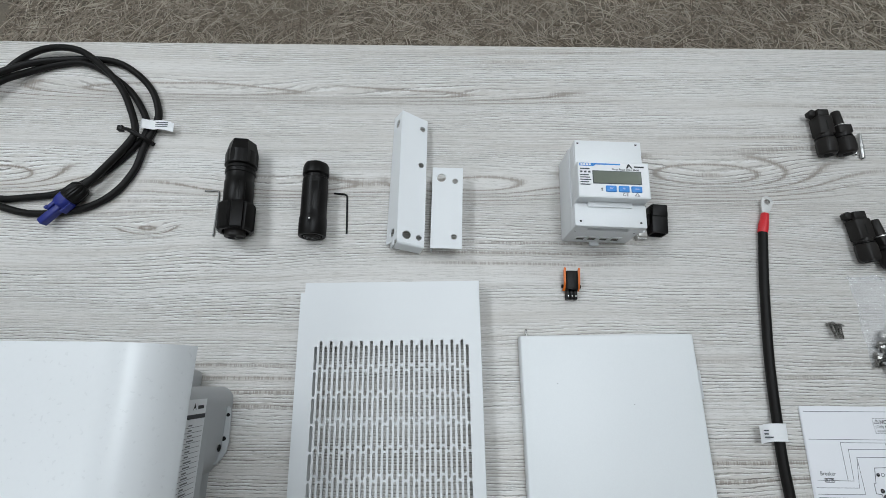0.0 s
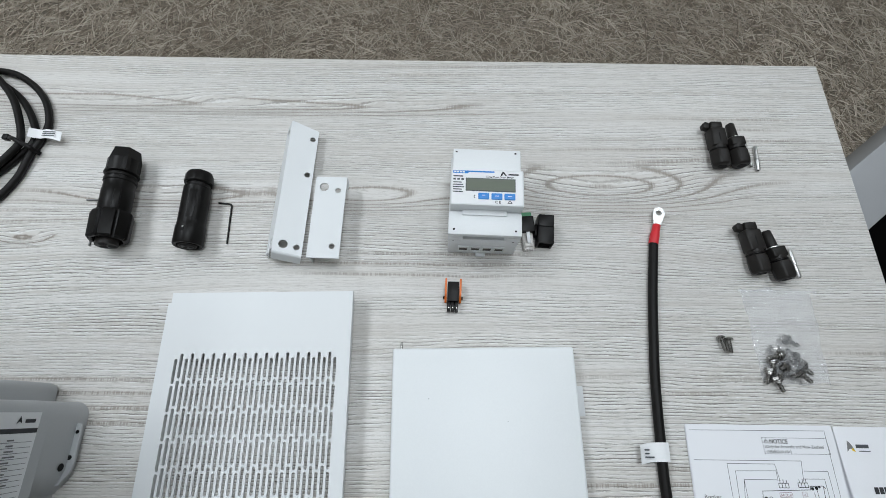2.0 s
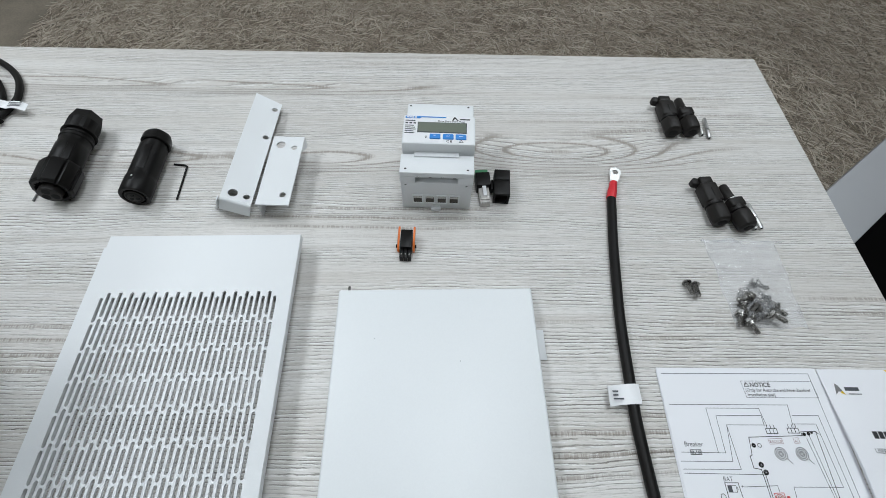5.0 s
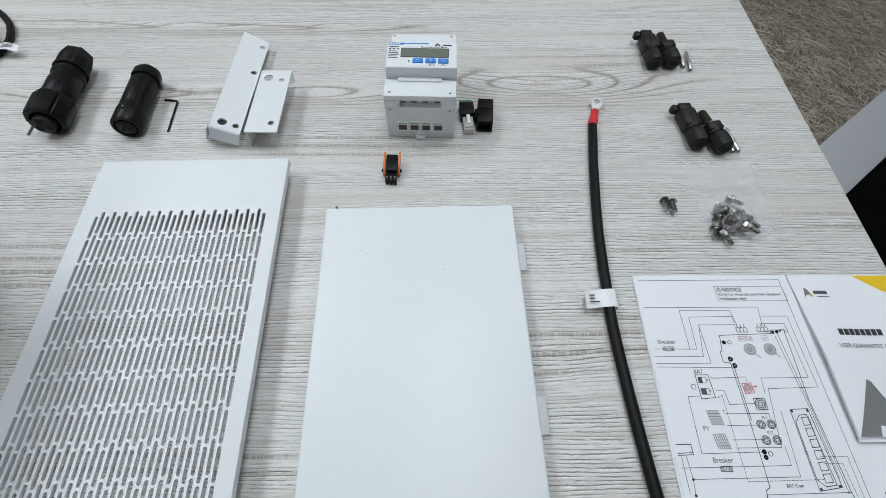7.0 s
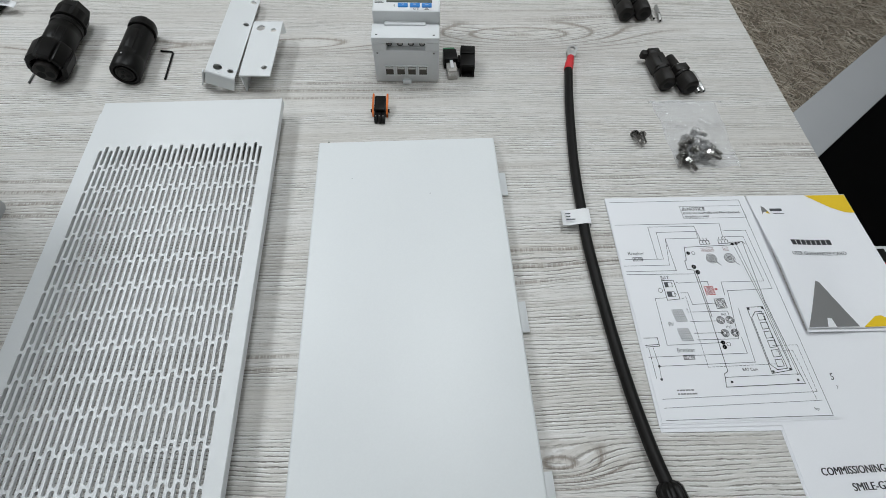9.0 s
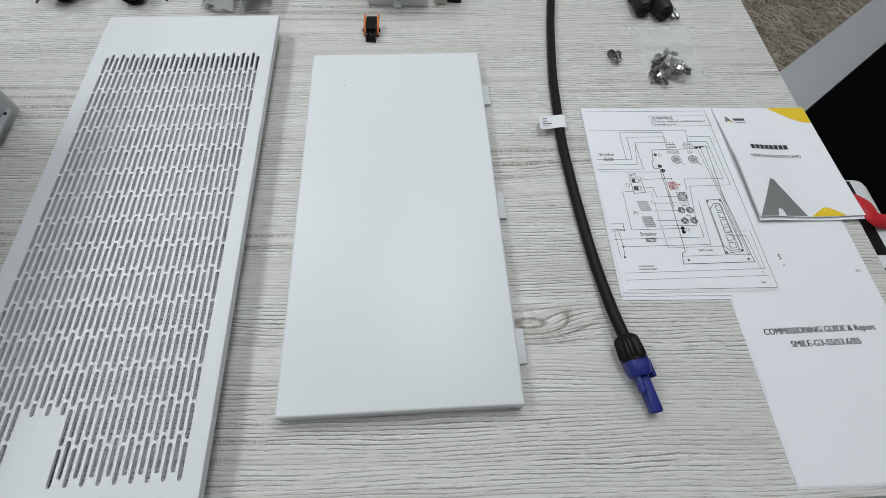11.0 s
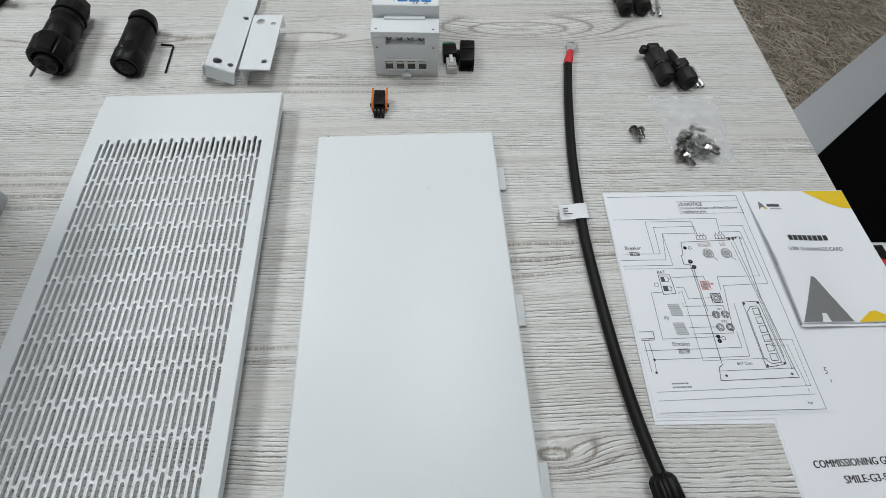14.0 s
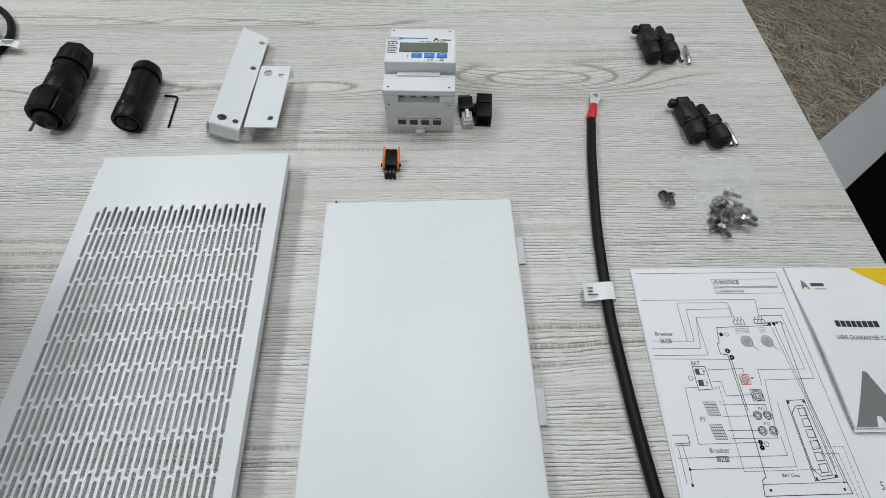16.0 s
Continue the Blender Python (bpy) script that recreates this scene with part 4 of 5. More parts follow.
def hex_key(points, material, label):
    b = Vector(points[1])
    a, d = Vector(points[0]), Vector(points[2])
    u, v = (a - b).normalized(), (d - b).normalized()
    path = [a, b + u * 0.004] + [b + u * 0.004 * (1 - t) ** 2 + v * 0.004 * t * t for t in (0.25, 0.5, 0.75)] + [b + v * 0.004, d]
    solid("hex_key", sweep([p.to_3d() + Vector((0, 0, T + 0.0012)) for p in path], 0.0012, 6), material, Matrix(), label, "hex key", "hex keys")


def solar_nut(c, m, r=0.0112):
    n = part("gland_nut", turned(lathe([(0.0, 0.0070), (0.0002, 0.0086), (0.0018, r * 0.93), (0.007, r * 1.0), (0.019, r), (0.0225, r * 0.93), (0.0235, r * 0.78)], 48, facets=6, cut=0.085), m), BLACK_MATT, c, "six-sided gland nut with soft facets")
    hole = lathe([(-0.0006, 0.0054), (0.0001, 0.0054)], 22)
    bmesh.ops.scale(hole, vec=(1.0, 1.0, 0.72), verts=hole.verts)
    part("cable_hole", turned(hole, m), HOLE_SHADE, n)
    part("nut_collar", turned(lathe([(0.0236, 0.0098), (0.0250, 0.0100), (0.0256, 0.0092)], 30), m), BLACK, n)
    return n


def solar_pair(x1, y1, a1, x2, y2, a2, label):
    r = 0.0108
    c = thing("socket_connector", pose(x1, y1, T + r, 0, 0, a1) @ Matrix.Diagonal((1.0, 0.9, 1.0, 1)), "black solar connector with latch wings, " + label, "connector", "solar connectors")
    solar_nut(c, Matrix())
    part("neck", lathe([(0.024, 0.0085), (0.027, 0.0092), (0.030, 0.0092)], 24), BLACK_MATT, c)
    b = box(-0.0092, 0.0092, 0.028, 0.056, -0.0075, 0.0085, 0.0020, 3)
    box(-0.0072, 0.0072, 0.055, 0.066, -0.0068, 0.0075, 0.0015, bm=b)
    part("body", b, BLACK_MATT, c)
    part("latch_wing", prism([(-0.0090, 0.056), (-0.0150, 0.058), (-0.0155, 0.064), (-0.0120, 0.067), (-0.0070, 0.065)], -0.003, 0.005, 0.0008), BLACK_MATT, c)
    part("groove", box(-0.0006, 0.0006, 0.034, 0.047, 0.0083, 0.0087), HOLE_SHADE, c)
    c = thing("plug_connector", pose(x2, y2, T + r, 0, 0, a2) @ Matrix.Diagonal((1.0, 0.9, 1.0, 1)), "black solar connector with slim nose, " + label, "connector", "solar connectors")
    solar_nut(c, Matrix())
    part("neck", lathe([(0.024, 0.0085), (0.027, 0.0092), (0.030, 0.0092)], 24), BLACK_MATT, c)
    part("shoulder", box(-0.0085, 0.0085, 0.028, 0.041, -0.0070, 0.0085, 0.0018, 3), BLACK_MATT, c)
    part("nose", lathe([(0.040, 0.0060), (0.046, 0.0056), (0.063, 0.0052), (0.0645, 0.0042)], 22), BLACK_MATT, c)
    part("seal", lathe([(0.041, 0.0066), (0.0425, 0.0066)], 22), TIN, c, "pale seal ring")


def contact_pin(x, y, a, label="tinned crimp contact pin on the table"):
    c = thing("contact_pin", pose(x, y, T + 0.0029, 0, 0, a), label, "contact pin", "crimp contacts")
    part("barrel", lathe([(0.0, 0.0021), (0.001, 0.0026), (0.012, 0.0026), (0.0125, 0.0019), (0.016, 0.0019)], 16), TIN, c)
    part("collar", lathe([(0.015, 0.0029), (0.018, 0.0029)], 16), TIN, c)
    part("sleeve", lathe([(0.018, 0.0024), (0.033, 0.0024), (0.034, 0.0019)], 16), TIN, c)
    part("bore", lathe([(-0.0002, 0.0014), (0.0001, 0.0014)], 12), HOLE_SHADE, c)


def screw_mesh(c, hexed):
    if hexed:
        part("head", lathe([(0.0, 0.0040), (0.0004, 0.0047), (0.0035, 0.0047), (0.0040, 0.0042)], 6), STEEL, c)
        part("washer", lathe([(0.0041, 0.0058), (0.0053, 0.0058)], 20), STEEL, c)
        part("spring_washer", lathe([(0.0055, 0.0045), (0.0068, 0.0045)], 16), STEEL, c)
    else:
        part("head", lathe([(0.0, 0.0022), (0.0006, 0.0036), (0.0018, 0.0046), (0.0028, 0.0048)], 20), STEEL, c)
    prof = [(0.0028, 0.0022)]
    y = 0.0070 if hexed else 0.0030
    while y < 0.0165:
        prof += [(y, 0.0024), (y + 0.0004, 0.0020)]
        y += 0.0008
    prof += [(0.0170, 0.0017)]
    part("shank", lathe(prof, 14), STEEL, c)


def loose_screws():
    a = thing("screw", pose(0.1975, 0.4985, T + 0.0046, 8, 0, -172), "small steel pan-head screw on the table", "screw", "loose screws")
    screw_mesh(a, False)
    copy_thing(a, pose(0.2062, 0.4965, T + 0.0046, 8, 0, 175))


def bag_of_screws():
    rnd = random.Random(11)
    c = thing("screw", pose(0.2625, 0.497, T + 0.0075, 4, 0, -122), "steel hex screw with washers inside a plastic bag", "screw", "bagged screws")
    screw_mesh(c, True)
    spots = [(0.253, 0.489, 160), (0.262, 0.484, 205), (0.256, 0.478, 95), (0.247, 0.476, 180), (0.268, 0.479, -130), (0.251, 0.468, 215),
             (0.261, 0.469, 150), (0.243, 0.465, 170), (0.270, 0.470, -120), (0.256, 0.461, -110), (0.246, 0.457, 200), (0.266, 0.462, -125), (0.262, 0.476, 60)]
    for k, (x, y, a) in enumerate(spots):
        copy_thing(c, pose(x, y, T + 0.0065 + (0.0055 if k % 3 == 2 else 0), rnd.uniform(-8, 8), rnd.uniform(0, 60), a + rnd.uniform(-14, 14)))
    # thin bag: two welded sheets
    corners = [(0.2325, 0.5530), (0.3100, 0.5470), (0.3075, 0.4490), (0.2375, 0.4500)]
    n = 44
    c = thing("plastic_bag", pose(0, 0, T), "crumpled clear plastic bag holding steel screws", "bag")
    for side in (0, 1):
        bm = bmesh.new()
        grid = {}
        for i in range(n + 1):
            for j in range(n + 1):
                u, v = i / n, j / n
                p = [(1 - u) * (1 - v) * corners[0][k] + u * (1 - v) * corners[1][k] + u * v * corners[2][k] + (1 - u) * v * corners[3][k] for k in (0, 1)]
                edge = min(u, 1 - u, v, 1 - v)
                heap = math.exp(-(((u - 0.42) / 0.26) ** 2 + ((v - 0.72) / 0.24) ** 2))
                fold = abs(noise.noise(Vector((u * 6 + v * 2, v * 3.5, 3.0))))
                wav = 0.9 - 2.4 * fold + noise.noise(Vector((u * 15, v * 11, 7.0))) * 0.5
                h = 0.0006 + min(1.0, edge * 9) * (0.0040 + 0.0135 * heap + 0.0032 * wav)
                wob = 0.0048 * noise.noise(Vector((u * 4, v * 4, 9.0)))
                grid[i, j] = bm.verts.new((p[0] + wob, p[1] + wob, max(h, 0.0006) if side else 0.0003))
        for i in range(n):
            for j in range(n):
                bm.faces.new((grid[i, j], grid[i + 1, j], grid[i + 1, j + 1], grid[i, j + 1]))
        ob = part("upper_film" if side else "lower_film", bm, FILM, c)
        ob.visible_shadow = False
    ob = part("weld_seam", prism([(0.2290, 0.5510), (0.3180, 0.5500), (0.3183, 0.5475), (0.2291, 0.5485)], 0.0009, 0.0011), FILM, c, "welded film edge")
    ob.visible_shadow = False


# ---- cables ----
def plug_end(c, m):
    """Broad-faceted black nut and dark blue plug at the end of a cable, along +y of m."""
    part("gland_nut", turned(lathe([(-0.002, 0.0062), (0.0, 0.0100), (0.0035, 0.0128), (0.019, 0.0140), (0.0215, 0.0134)], 48, rib=-0.0012, grooves=12, facets=6, cut=0.09), m), BLACK, c, "faceted black nut")
    part("plug_ring", turned(lathe([(0.0216, 0.0124), (0.0236, 0.0124)], 32), m), BLACK, c, "thin black ring")
    body = part("plug_body", turned(lathe([(0.0237, 0.0126), (0.030, 0.0124), (0.0370, 0.0112), (0.0385, 0.0100)], 36, squash=0.0108), m), PLUG_BLUE, c, "dark blue plug body")
    part("shoulder", turned(box(-0.0128, -0.0098, 0.0250, 0.0420, -0.0060, 0.0050, 0.0012, 3), m), PLUG_BLUE, body)
    part("plug_nose", turned(box(-0.0064, 0.0040, 0.0384, 0.0720, -0.0076, 0.0040, 0.0022, 4), m), PLUG_BLUE, c, "dark blue plug nose")
    part("latch", turned(box(0.0020, 0.0074, 0.0375, 0.0525, -0.0020, 0.0068, 0.0014, 3), m), PLUG_BLUE, c, "blue latch arm")
    part("latch_tip", turned(box(0.0038, 0.0080, 0.0480, 0.0535, -0.0010, 0.0080, 0.0012, 3), m), PLUG_BLUE, c)


def flag(pts_lo, width, z):
    """A folded paper flag: a curled strip from points along its length."""
    bm = bmesh.new()
    up = []
    for (x, y, h) in pts_lo:
        up.append((bm.verts.new((x, y, z + h)), bm.verts.new((x + width[0], y + width[1], z + h))))
    low = []
    for (x, y, h) in pts_lo:
        low.append((bm.verts.new((x, y, z + h - 0.0005)), bm.verts.new((x + width[0], y + width[1], z + h - 0.0005))))
    for s in (up, low):
        for a, b in zip(s, s[1:]):
            bm.faces.new((a[0], b[0], b[1], a[1]))
    for e in (0, 1):
        for k in range(len(up) - 1):
            bm.faces.new((up[k][e], up[k + 1][e], low[k + 1][e], low[k][e]))
    return bm


def earth_cable():
    c = thing("earth_cable", pose(0, 0, T), "black cable with a ring terminal in a red sleeve", "cable")
    z = 0.0052
    pts = [(0.1415, 0.607, z), (0.1385, 0.587, z), (0.1325, 0.549, z), (0.1275, 0.510, z), (0.1225, 0.466, z), (0.1200, 0.433, z), (0.1182, 0.394, z), (0.1168, 0.360, z),
           (0.1178, 0.322, z), (0.1195, 0.285, z), (0.1225, 0.241, z), (0.1262, 0.205, z), (0.1302, 0.170, 0.008), (0.1338, 0.146, 0.0112)]
    part("sheath", sweep(spline(pts), 0.0050, 16), BLACK_SOFT, c, "black rubber sheath")
    d = Vector((0.1527 - 0.1405, 0.642 - 0.602, 0)).normalized()
    ang = math.degrees(math.atan2(-d.x, d.y))
    m = pose(0.1405, 0.602, z, 0, 0, ang)
    part("sleeve", turned(lathe([(0.0, 0.0051), (0.001, 0.0054), (0.012, 0.0053), (0.016, 0.0046), (0.0245, 0.0044), (0.025, 0.0040)], 24), m), RED, c, "red heat-shrink sleeve")
    ring = holed_plate([(0.0068 * math.cos(t), 0.0405 + 0.0075 * math.sin(t)) for t in [math.pi * k / 10 for k in range(11)]] + [(-0.0055, 0.032), (-0.0036, 0.0255), (0.0036, 0.0255), (0.0055, 0.032)], [(0, 0.0405, 0.0034)], 0.001, 0.0018)
    part("ring_terminal", turned(ring, m), TIN, c, "tinned ring terminal", smooth=False)
    plug_end(c, pose(0.1338, 0.1455, 0.0122, -2, 0, -168.5) @ Matrix.Scale(0.85, 4))
    tag = part("label_tag", flag([(0.1245, 0.3745, 0.003), (0.1235, 0.3745, 0.0095), (0.1190, 0.3745, 0.0107), (0.1130, 0.3745, 0.0098), (0.107, 0.3742, 0.0088), (0.100, 0.3732, 0.0092), (0.0945, 0.372, 0.0112)], (0.0004, 0.0175), 0), LABEL_WHITE, c, "folded white paper tag")
    part("tag_print", flat([rect(0.0985, 0.3845, 0.1035, 0.3858), rect(0.0985, 0.3812, 0.1032, 0.3825), rect(0.0985, 0.3780, 0.1075, 0.3793)], 0.0116), INK_GREY, tag, "unreadable small print", smooth=False)


def coiled_cable():
    c = thing("coiled_cable", pose(0, 0, T), "black cable coiled on the table with a dark blue plug", "cable")
    run = [(-0.664, 0.645, 0.014), (-0.650, 0.662, 0.014), (-0.637, 0.680, 0.014), (-0.621, 0.704, 0.014), (-0.6145, 0.722, 0.0145), (-0.6255, 0.752, 0.015), (-0.6445, 0.784, 0.015), (-0.673, 0.813, 0.015), (-0.708, 0.838, 0.014), (-0.747, 0.844, 0.012), (-0.782, 0.834, 0.008),
           (-0.812, 0.804, 0.005), (-0.846, 0.745, 0.005), (-0.836, 0.680, 0.005), (-0.803, 0.645, 0.005), (-0.765, 0.635, 0.005), (-0.732, 0.637, 0.005), (-0.699, 0.642, 0.005), (-0.670, 0.656, 0.005), (-0.640, 0.679, 0.005), (-0.617, 0.708, 0.005), (-0.606, 0.728, 0.006), (-0.6145, 0.753, 0.007), (-0.639, 0.785, 0.006), (-0.674, 0.811, 0.005),
           (-0.707, 0.826, 0.005), (-0.743, 0.823, 0.005), (-0.776, 0.809, 0.0075), (-0.808, 0.785, 0.014), (-0.852, 0.730, 0.015), (-0.838, 0.665, 0.015), (-0.800, 0.634, 0.013), (-0.763, 0.625, 0.0075), (-0.727, 0.617, 0.005), (-0.683, 0.619, 0.005), (-0.651, 0.629, 0.005), (-0.627, 0.648, 0.005), (-0.6115, 0.676, 0.005), (-0.6055, 0.705, 0.006), (-0.5985, 0.733, 0.005), (-0.597, 0.754, 0.005),
           (-0.611, 0.786, 0.005), (-0.638, 0.813, 0.005), (-0.671, 0.829, 0.006), (-0.723, 0.831, 0.006), (-0.775, 0.815, 0.015), (-0.82, 0.775, 0.024), (-0.855, 0.70, 0.022)]
    part("sheath", sweep(spline(run, 6), 0.0042, 14), BLACK_SOFT, c, "black rubber sheath")
    plug_end(c, pose(-0.661, 0.6475, 0.0155, -2, 0, 136) @ Matrix.Scale(0.85, 4))
    tie = part("cable_tie", sweep(spline([(-0.632, 0.7265, 0.013), (-0.622, 0.722, 0.019), (-0.612, 0.717, 0.0215), (-0.600, 0.7115, 0.015), (-0.595, 0.709, 0.004)]), 0.0026, 10, 0.6), BLACK, c, "black cable tie")
    part("tie_head", box(-0.637, -0.630, 0.7225, 0.7295, 0.010, 0.0165, 0.001), BLACK, tie)
    tag = part("label_tag", flag([(-0.6115, 0.7255, 0.0115), (-0.6065, 0.7260, 0.0165), (-0.6005, 0.7258, 0.0140), (-0.5945, 0.7262, 0.0115), (-0.588, 0.7265, 0.0125), (-0.580, 0.7255, 0.0125), (-0.5705, 0.7235, 0.0105)], (-0.0012, 0.0125), 0), LABEL_WHITE, c, "folded white paper tag")
    part("tag_print", flat([rect(-0.5925, 0.7345 - k * 0.0026, -0.577, 0.7355 - k * 0.0026) for k in range(3)], 0.0133), INK_GREY, tag, "unreadable small print", smooth=False)


perforated_cover()
flat_cover()
inverter()
energy_meter()
network_plug()
network_coupler()
orange_terminal()
long_bracket()
short_bracket()
large_connector()
small_connector()
hex_key([(-0.524, 0.6495), (-0.5065, 0.6495), (-0.506, 0.592)], DULL_STEEL, "small steel hex key half under a connector")
hex_key([(-0.3675, 0.648), (-0.3515, 0.6465), (-0.349, 0.5965)], BLACK, "small black hex key lying on the table")
solar_pair(0.2355, 0.7015, 0.5, 0.2598, 0.7030, 4.0, "near the table's far corner")
solar_pair(0.2540, 0.5670, 5.5, 0.2805, 0.5605, 11.5, "beside the plastic bag")
contact_pin(0.2770, 0.7065, 4)
contact_pin(0.2845, 0.7015, -5)
contact_pin(0.3010, 0.5650, 6)
contact_pin(0.2945, 0.5640, 8, "tinned crimp contact pin beside a connector")
loose_screws()
bag_of_screws()
earth_cable()
coiled_cable()


# ---- printed papers ----
def sheet(name, parent, w, h, z, th=0.00012, off=(0, 0), turn=0.0, label="", curl=None):
    """A thin sheet of paper from its far left corner."""
    n = 14 if curl else 1
    bm = bmesh.new()
    g = {}
    for s in (0, 1):
        for i in range(n + 1):
            for j in range(n + 1):
                x, y = w * i / n, -h * j / n
                g[s, i, j] = bm.verts.new((x, y, z + th * s + (curl(x, -y) if curl else 0)))
        for i in range(n):
            for j in range(n):
                q = [g[s, i, j], g[s, i, j + 1], g[s, i + 1, j + 1], g[s, i + 1, j]]
                bm.faces.new(q if s else q[::-1])
    rim = [(i, 0) for i in range(n)] + [(n, j) for j in range(n)] + [(i, n) for i in range(n, 0, -1)] + [(0, j) for j in range(n, 0, -1)]
    for a, b in zip(rim, rim[1:] + rim[:1]):
        bm.faces.new((g[0, a[0], a[1]], g[0, b[0], b[1]], g[1, b[0], b[1]], g[1, a[0], a[1]]))
    ob = part(name, bm, PAPER, parent, label, smooth=False)
    ob.matrix_basis = pose(off[0], off[1], 0, 0, 0, turn)
    return ob


def down(pts):
    """Points given as across and down the page."""
    return [(x + 0.0022, -y) for x, y in pts]


def commissioning_guide():
    c = thing("commissioning_guide", pose(0.2430, 0.2620, T), "white printed commissioning guide booklet, closed", "booklet")
    sheet("sheet", c, 0.1375, 0.2305, 0.0001, 0.0004, (-0.0012, -0.0012), 0.3)
    sheet("sheet", c, 0.1375, 0.2305, 0.0006, 0.0003, (0.0, 0.0), 0.0)
    top = sheet("cover_page", c, 0.1372, 0.2300, 0.0010, 0.0003, (0.0008, 0.0), 0.15, "white cover page")
    z = 0.00145
    lettering("COMMISSIONING GUIDE & Report", 0.0078, top, 0.0165, -0.1150, z, INK, 1.2, 0.0, squeeze=0.85, heavy=0.00022)
    lettering("SMILE-G3-S5/S3.6/B5", 0.0078, top, 0.0362, -0.1262, z, INK, 1.2, 0.0, squeeze=0.93, heavy=0.00022)
    lettering("V01", 0.0036, top, 0.1245, -0.0580, z, INK_GREY, 0)
    lettering("5", 0.0085, top, 0.0565, -0.0435, z, INK_GREY, -6, squeeze=0.8)
    lettering("y", 0.0040, top, 0.0585, -0.0500, z, INK_GREY, -6)


def guarantee_card():
    c = thing("guarantee_card", pose(0.2955, 0.4085, T), "white user guarantee card with grey and yellow print", "card")

    def lift(x, y):
        return 0.0045 * max(0.0, 1 - x / 0.05) * max(0.0, 1 - abs(y - 0.08) / 0.07) + 0.0030 * (y / 0.147) ** 2 + 0.0016 * math.sin(x * 60 + 1.0) * (y / 0.147)
    sheet("inner_page", c, 0.1055, 0.1490, 0.0014, 0.0002, (0.0005, 0), 0, "", lambda x, y: lift(x, y) * 0.75)
    top = sheet("cover_page", c, 0.1060, 0.1460, 0.0026, 0.0002, (0, 0), 0, "white cover page", lift)

    def on(pts, name, material, n=1, label=""):
        """Print that follows the curl of the page."""
        bm = bmesh.new()
        f = bm.faces.new([bm.verts.new((x, -y, 0)) for x, y in pts])
        bmesh.ops.triangulate(bm, faces=[f])
        bmesh.ops.subdivide_edges(bm, edges=bm.edges[:], cuts=5, use_grid_fill=True)
        for v in bm.verts:
            v.co.z = 0.00305 + lift(v.co.x, -v.co.y)
        return part(name, bm, material, top, label, smooth=False)
    on([(0.0625, 0.0006), (0.1056, 0.0006), (0.1056, 0.0235), (0.096, 0.0225), (0.084, 0.0165), (0.073, 0.0085)], "yellow_corner", YELLOW, label="yellow printed corner")
    on([(0.0275, 0.100), (0.0310, 0.1015), (0.0500, 0.1450), (0.0270, 0.1455), (0.0255, 0.1375), (0.0215, 0.1370), (0.0185, 0.1455), (0.0010, 0.1455)], "grey_emblem", LOGO_GREY, label="large grey triangular emblem")
    on([(0.0540, 0.1455), (0.0690, 0.1355), (0.0745, 0.1350), (0.0840, 0.1415), (0.0880, 0.1455)], "yellow_wave", YELLOW, label="yellow printed wave")
    on([(0.0080, 0.0235), (0.0105, 0.0130), (0.0130, 0.0150), (0.0165, 0.0225), (0.0135, 0.0205), (0.0110, 0.0205)], "maker_mark", LOGO_GREY)
    on([(0.0125, 0.0215), (0.0150, 0.0195), (0.0165, 0.0235)], "mark_accent", YELLOW)
    on(rect(0.0180, 0.0165, 0.0310, 0.0198), "maker_name_bar", INK_GREY)
    on(rect(0.0200, 0.0222, 0.0318, 0.0230), "strapline_bar", INK_GREY)
    for k in range(8):
        on(rect(0.0235 + k * 0.0053, 0.0545, 0.0280 + k * 0.0053, 0.0604), "title_bar", INK)
    t = lettering("USER GUARANTEE CARD", 0.0056, top, 0.0178, -0.0722, 0.0, INK_GREY, 0, 0.00003, squeeze=0.90)
    for v in t.data.vertices:
        v.co.z = 0.0031 + lift(v.co.x + 0.0178, 0.0722 - v.co.y)


